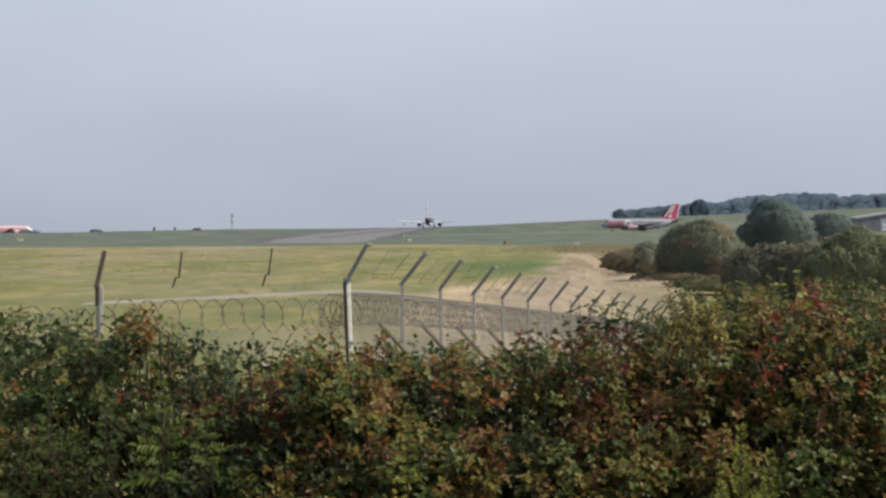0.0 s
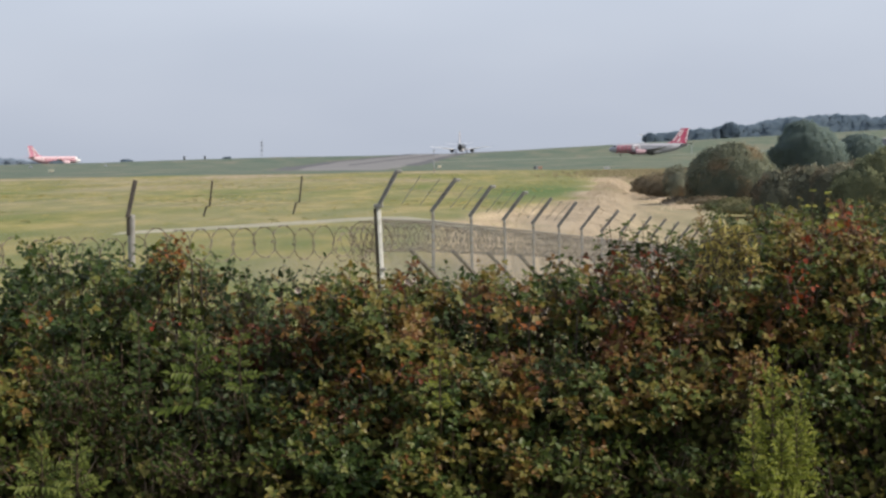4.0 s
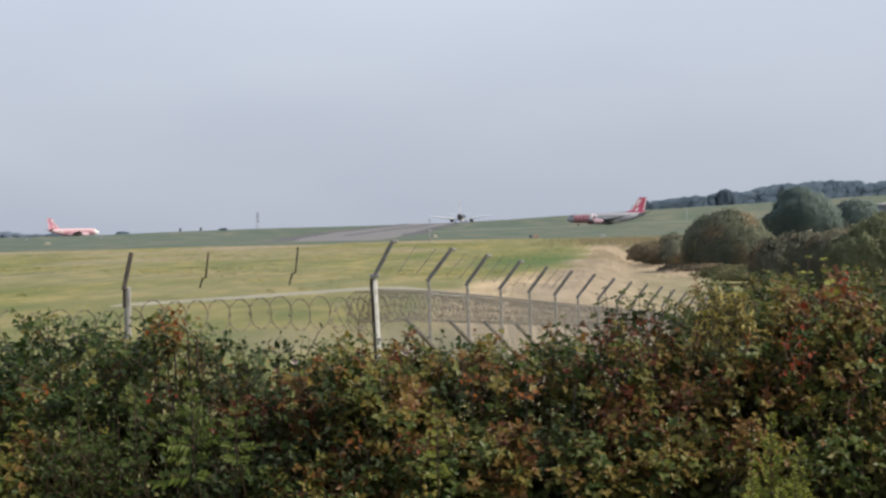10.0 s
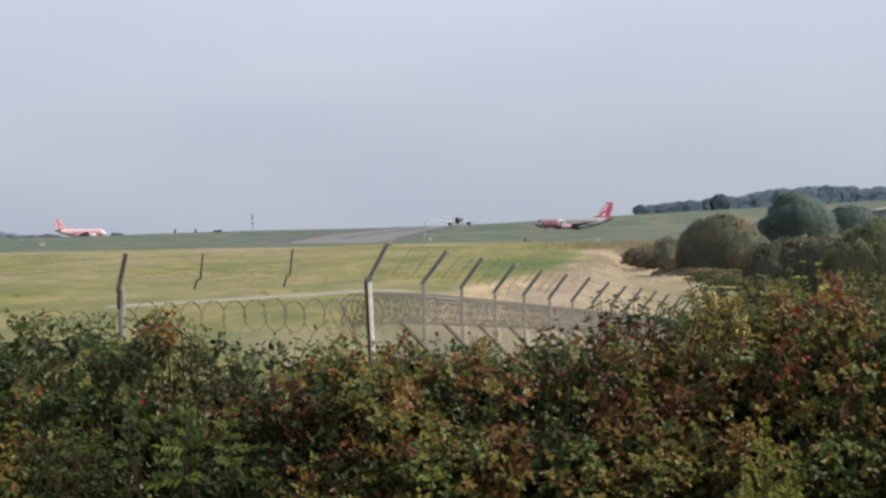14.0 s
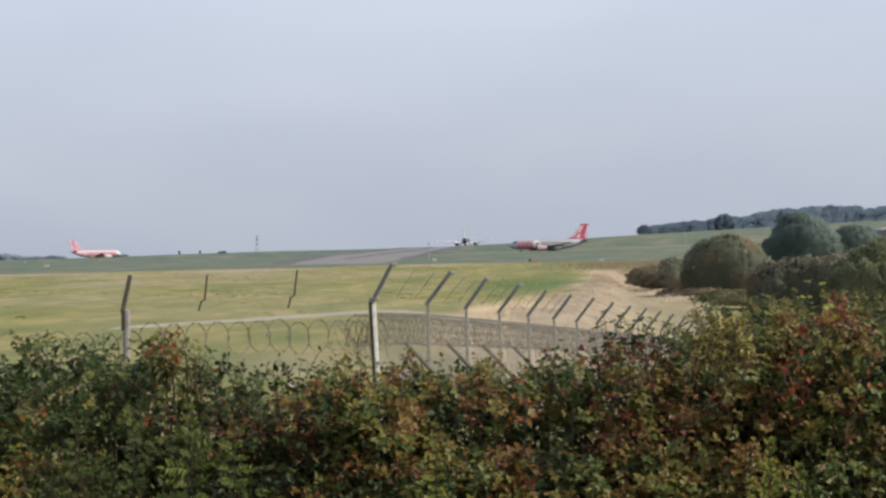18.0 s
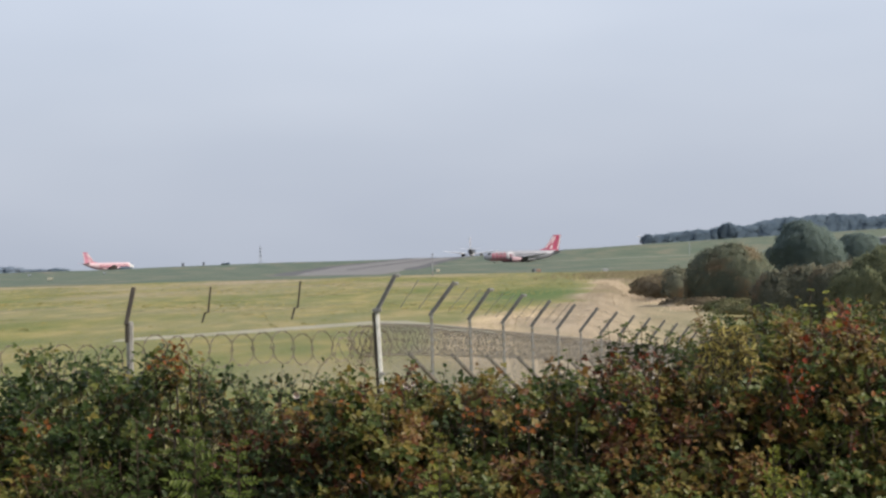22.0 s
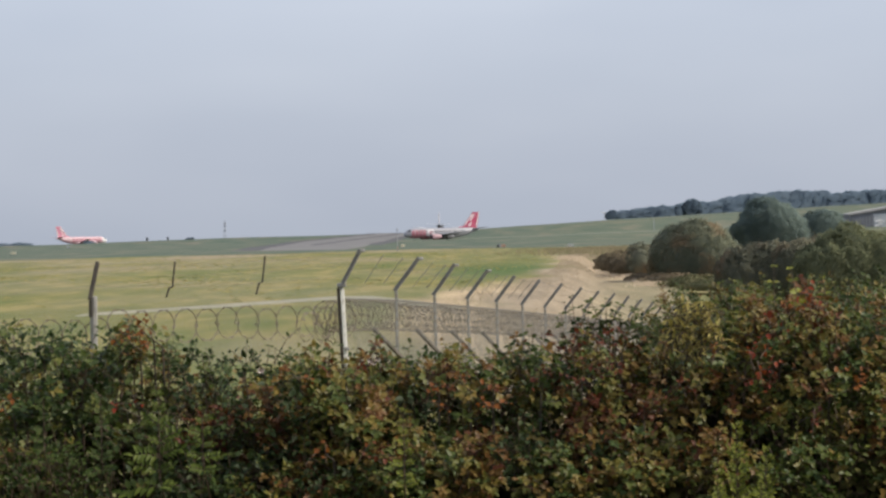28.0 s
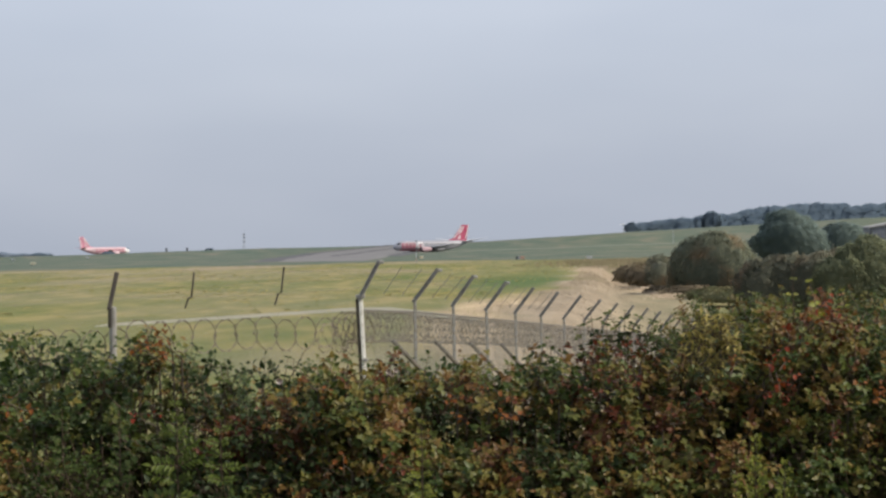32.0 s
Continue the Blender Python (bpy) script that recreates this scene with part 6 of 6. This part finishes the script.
def sapling(x, y, top, h, mat, seed, label, tiers=7, reach=0.2, tone=0.5):
    """An upright sapling with feathery leaves in pairs, shorter towards the tip."""
    rng = np.random.default_rng(seed)
    root = thing("sapling", x, y, land1(x, y), label=label, category="sapling")
    part("stem", Geo().tube([(0, 0.75, -0.05), (0, 0.7, (top - h) * 0.6), (0, 0.05, top - h), (0, 0, top - h * 0.9), (0, 0, top)], [0.009, 0.008, 0.005, 0.004, 0.002], 6), M_TWIG, root)
    for k in range(tiers):
        t = k / (tiers - 1)
        for s in (-1, 1):
            d = Vector((s * (1 - 0.35 * t) * rng.uniform(0.6, 1.15), rng.uniform(-.9, .15), 0.35 + 0.8 * t + rng.uniform(-.3, .3))).normalized()
            frond(root, Vector((0, 0, top - h + h * t * 0.97)), d, reach * (1.15 - 0.75 * t) * rng.uniform(0.65, 1.2), mat, rng, tone)
    return root


sapling(-1.50, 11.53, 1.54, 0.54, M_ASHLEAF, 1, "green ash sapling with feathery leaves before the hedge", 7, 0.17)
sapling(-1.25, 11.53, 1.45, 0.36, M_ASHLEAF, 2, "slim green ash sapling with feathery leaves", 6, 0.13)
sapling(-0.09, 11.48, 1.42, 0.44, M_LIMELEAF, 4, "slender yellow-green shoot with small feathery leaves", 8, 0.08, 0.35)
for k, (x, y, top, h, reach) in enumerate(((1.86, 11.70, 1.28, 0.77, 0.15), (1.73, 11.60, 1.06, 0.58, 0.12), (2.02, 11.65, 1.14, 0.66, 0.13), (1.88, 11.50, 0.86, 0.46, 0.14), (1.97, 11.52, 0.96, 0.40, 0.10))):
    sapling(x, y, top, h, M_LIMELEAF, 10 + k, "yellow-green feathery sapling at the foot of the hedge", 13, reach, 0.3)
sapling(-2.36, 11.30, 0.92, 0.41, M_GREENLEAF, 20, "bright green sapling with feathery leaves", 8, 0.15, 0.85)
sapling(-2.16, 11.30, 0.87, 0.36, M_GREENLEAF, 21, "bright green sapling with feathery leaves", 7, 0.14, 0.8)
sapling(-1.84, 11.58, 1.51, 0.41, M_GREENLEAF, 22, "fresh green shoot with small feathery leaves", 7, 0.09, 0.35)
sapling(-2.17, 11.58, 1.52, 0.36, M_GREENLEAF, 23, "fresh green shoot with small feathery leaves", 7, 0.09, 0.35)
M_PETAL = surface("pale_petal", (0.62, 0.52, 0.47), (0.72, 0.62, 0.56), 30, 0.7, 0, 0.0)
# white bindweed flowers among the leaves
for x, z, r in ((-0.945, 0.87, 0.020), (-0.285, 0.915, 0.018), (-0.245, 0.925, 0.015), (-0.265, 0.900, 0.013)):
    root = thing("bindweed", x, 12.05, z, label="white bindweed flower on the hedge", category="flower")
    ring = [(math.cos(a) * r * (1 + 0.12 * (j % 2)), -0.03 + 0.008 * (j % 2), math.sin(a) * r) for j, a in enumerate([2 * math.pi * q / 10 for q in range(10)])]
    part("petal_funnel", Geo().add([(0, 0.03, 0)] + ring, [(0, 1 + (j + 1) % 10, 1 + j) for j in range(10)]), M_PETAL, root)
    part("stalk", Geo().tube([(0, 0.03, 0), (0.01, 0.2, -0.08), (0.0, 0.6, -0.2)], 0.003, 4), M_TWIG, root)


# ---- rough grass ----
M_STRAW = foliage("straw_grass", [(0.0, (0.48, 0.385, 0.27)), (0.5, (0.57, 0.465, 0.34)), (1.0, (0.64, 0.535, 0.40))], 0.8, 0.3)
M_GRASS = foliage("rough_green_grass", [(0.0, (0.17, 0.19, 0.07)), (0.5, (0.23, 0.23, 0.09)), (1.0, (0.30, 0.27, 0.12))], 0.8, 0.3)


M_TUSSOCK = foliage("tussock_grass", [(0.0, (0.161, 0.192, 0.062)), (0.5, (0.260, 0.244, 0.087)), (1.0, (0.393, 0.317, 0.124))], 0.9, 0.35, 0.8, (0.30, 0.25, 0.115), 0.05)
M_ROUGH = foliage("brown_rough_grass", [(0.0, (0.19, 0.17, 0.10)), (0.5, (0.26, 0.22, 0.14)), (1.0, (0.35, 0.29, 0.19))], 0.9, 0.4)
M_DULLSTRAW = foliage("dull_straw", [(0.0, (0.32, 0.26, 0.186)), (0.5, (0.37, 0.302, 0.216)), (1.0, (0.43, 0.352, 0.254))], 0.9, 0.3)


def blades(name, x, y, h, mat, label, seed, wide=0.02, turf=False):
    rng = np.random.default_rng(seed)
    n = len(x)
    z = land(x, y) - 0.02
    P = np.stack([x, y, z], -1)
    a = rng.uniform(0, 6.28, n)
    side = np.stack([np.abs(np.cos(a)) + 0.2, np.sin(a) * 0.4, np.zeros(n)], -1) * (wide * (0.6 + 0.8 * rng.random(n)))[:, None]
    lean = rng.normal(size=(n, 3)) * 0.3
    lean[:, 2] = 1
    tip = P + lean * h[:, None]
    V = np.stack([P - side, P + side, tip, P * 0.45 + tip * 0.55 + side * 0.9], 1).reshape(-1, 3)
    k = (np.arange(n) * 4)[:, None]
    tris = np.concatenate([k + [0, 1, 3], k + [0, 3, 2]], 0)
    me = mesh_fast(name, V, None, tris, mat)
    if turf:
        # short turf is lit like the ground that it covers
        me.polygons.foreach_set("use_smooth", np.ones(len(me.polygons), dtype=bool))
        up = unit(rng.normal(size=(n, 3)) * 0.15 + np.array([0, -0.15, 1.0]))
        me.normals_split_custom_set_from_vertices(np.repeat(up, 4, 0).tolist())
    tagged(new(name, me), label, "grass", kind="stuff")


def grasses():
    rng = np.random.default_rng(5)
    n = 9000
    y = 60 + 212 * rng.random(n) ** 0.5
    x = bank_x(y) + np.abs(rng.normal(size=n)) * 3.4 + rng.uniform(0.3, 1.0, n)
    blades("dry_grass", x, y, rng.uniform(0.04, 0.10, n), M_DULLSTRAW, "straw-coloured dry grass on the bank", 6, 0.05, True)
    y = rng.uniform(142, 236, 12000)
    x = crest_x(y) - 0.4 + rng.normal(size=12000) * 0.6
    blades("tall_dry_grass", x, y, rng.uniform(0.12, 0.34, 12000), M_STRAW, "tall straw-coloured grass along the crest of the bank", 13, 0.03, True)
    n = 6000
    y = rng.normal(size=n) * 22 + 300
    x = edge_x(y) + 9 + rng.normal(size=n) * 7
    blades("rough_grass", x, y, rng.uniform(0.15, 0.5, n), M_ROUGH, "brownish rough grass beyond the dry bank", 12, 0.05, True)
    n = 24000
    y = 29 + 120 * rng.random(n) ** 1.3
    x = (rng.uniform(-0.27, 0.20, n)) * y
    ok = x < edge_x(y) + 1
    blades("field_grass", x[ok], y[ok], rng.uniform(0.03, 0.09, n)[ok], M_GRASS, "rough green field grass with dry stems", 8, 0.014, True)
    n = 26000
    y = 95 + 250 * rng.random(n) ** 0.75
    x = rng.uniform(-0.26, 0.22, n) * y
    ok = (x < bank_x(y) - 0.5) & (y - 0.8 * np.minimum(x, 0) < 352) & (np.sin(x * 0.35 + 2 * np.sin(y * 0.05)) + np.sin(y * 0.11 + x * 0.12) + rng.normal(size=n) > 0.5)
    blades("tussock_grass", x[ok], y[ok], rng.uniform(0.02, 0.08, n)[ok], M_TUSSOCK, "tussocks of green and golden field grass", 14, 0.22, True)
    n = 9000
    y = rng.uniform(14, 27, n)
    x = rng.uniform(-0.3, 0.3, n) * y
    blades("verge_grass", x, y, rng.uniform(0.1, 0.35, n), M_GRASS, "rough verge grass behind the hedge", 9, 0.008, True)


grasses()


# ---- what moves ----
def motions():
    right = [(0, 90.99, 832.0, 2.18), (2, 86.17, 828.2, 2.03), (4, 81.11, 824.4, 1.87), (6, 75.83, 820.6, 1.72), (8, 70.35, 816.8, 1.57), (10, 64.7, 813.0, 1.42), (12, 58.88, 809.2, 1.27), (14, 52.94, 805.4, 1.13), (16, 46.9, 801.6, 0.98), (18, 40.79, 797.8, 0.84), (20, 34.64, 794.0, 0.7), (22, 28.48, 790.2, 0.55), (24, 22.35, 786.4, 0.41), (26, 16.28, 782.6, 0.28), (28, 10.31, 778.8, 0.14), (30, 4.48, 775.0, 0.0), (32, -1.17, 771.2, -0.13)]
    left = [(0, -295.1, 1415, 2.1), (2, -288.65, 1415, 2.1), (4, -282.53, 1415, 2.1), (6, -276.75, 1415, 2.1), (8, -271.32, 1415, 2.1), (10, -266.24, 1415, 2.1), (12, -261.51, 1415, 2.1), (14, -257.14, 1415, 2.1), (16, -253.12, 1415, 2.1), (18, -249.46, 1415, 2.1), (20, -246.16, 1415, 2.1), (22, -243.23, 1415, 2.1), (24, -240.67, 1415, 2.1), (26, -238.48, 1415, 2.1), (28, -236.66, 1415, 2.1), (30, -235.22, 1415, 2.1), (32, -234.17, 1415, 2.1)]
    centre = [(0, 2.56, 927.0, 4.1), (2, 3.23, 938.5, 4.1), (4, 3.92, 950.0, 4.1), (6, 4.62, 961.5, 4.1), (8, 5.33, 973.0, 4.1), (10, 6.05, 984.5, 4.1), (12, 6.78, 996.0, 4.1), (14, 7.52, 1007.5, 4.1), (16, 8.28, 1019.0, 4.1), (18, 9.04, 1030.5, 4.1), (20, 9.82, 1042.0, 4.1), (22, 10.61, 1053.5, 4.1), (24, 11.4, 1065.0, 4.1), (26, 12.21, 1076.5, 4.1), (28, 13.03, 1088.0, 4.1), (30, 13.86, 1099.5, 4.1), (32, 14.7, 1111.0, 4.1)]
    # the silver jet swings towards the field; heading and range fit the camera's view
    for k, (t, x, y, z) in enumerate(right):
        f = float(np.interp(t, [0, 12, 20, 30, 32], [806, 796, 787, 775, 771.2])) / y
        turn = float(np.interp(t, [0, 10, 16, 22, 28, 32], [188, 188, 193, 200, 205, 207]))
        right[k] = (t, pose((x - 0.3) * f, y * f, 1.65 + (z - 1.65) * f, 0, 0, turn))
    walk(jet_right, right)
    # the rose jet rolls along the brow; its slant away fits the camera's view
    for k, (t, x, y, z) in enumerate(left):
        far = 1104 + 1.1 * t
        x = x / y * far
        left[k] = (t, pose(x, far, land1(x, far) - 0.05, 0, 0, 40))
    walk(jet_left, left)
    walk(jet_centre, [(t, pose(x, y, z - 0.3, 0, 0, 86.3)) for t, x, y, z in centre])


motions()
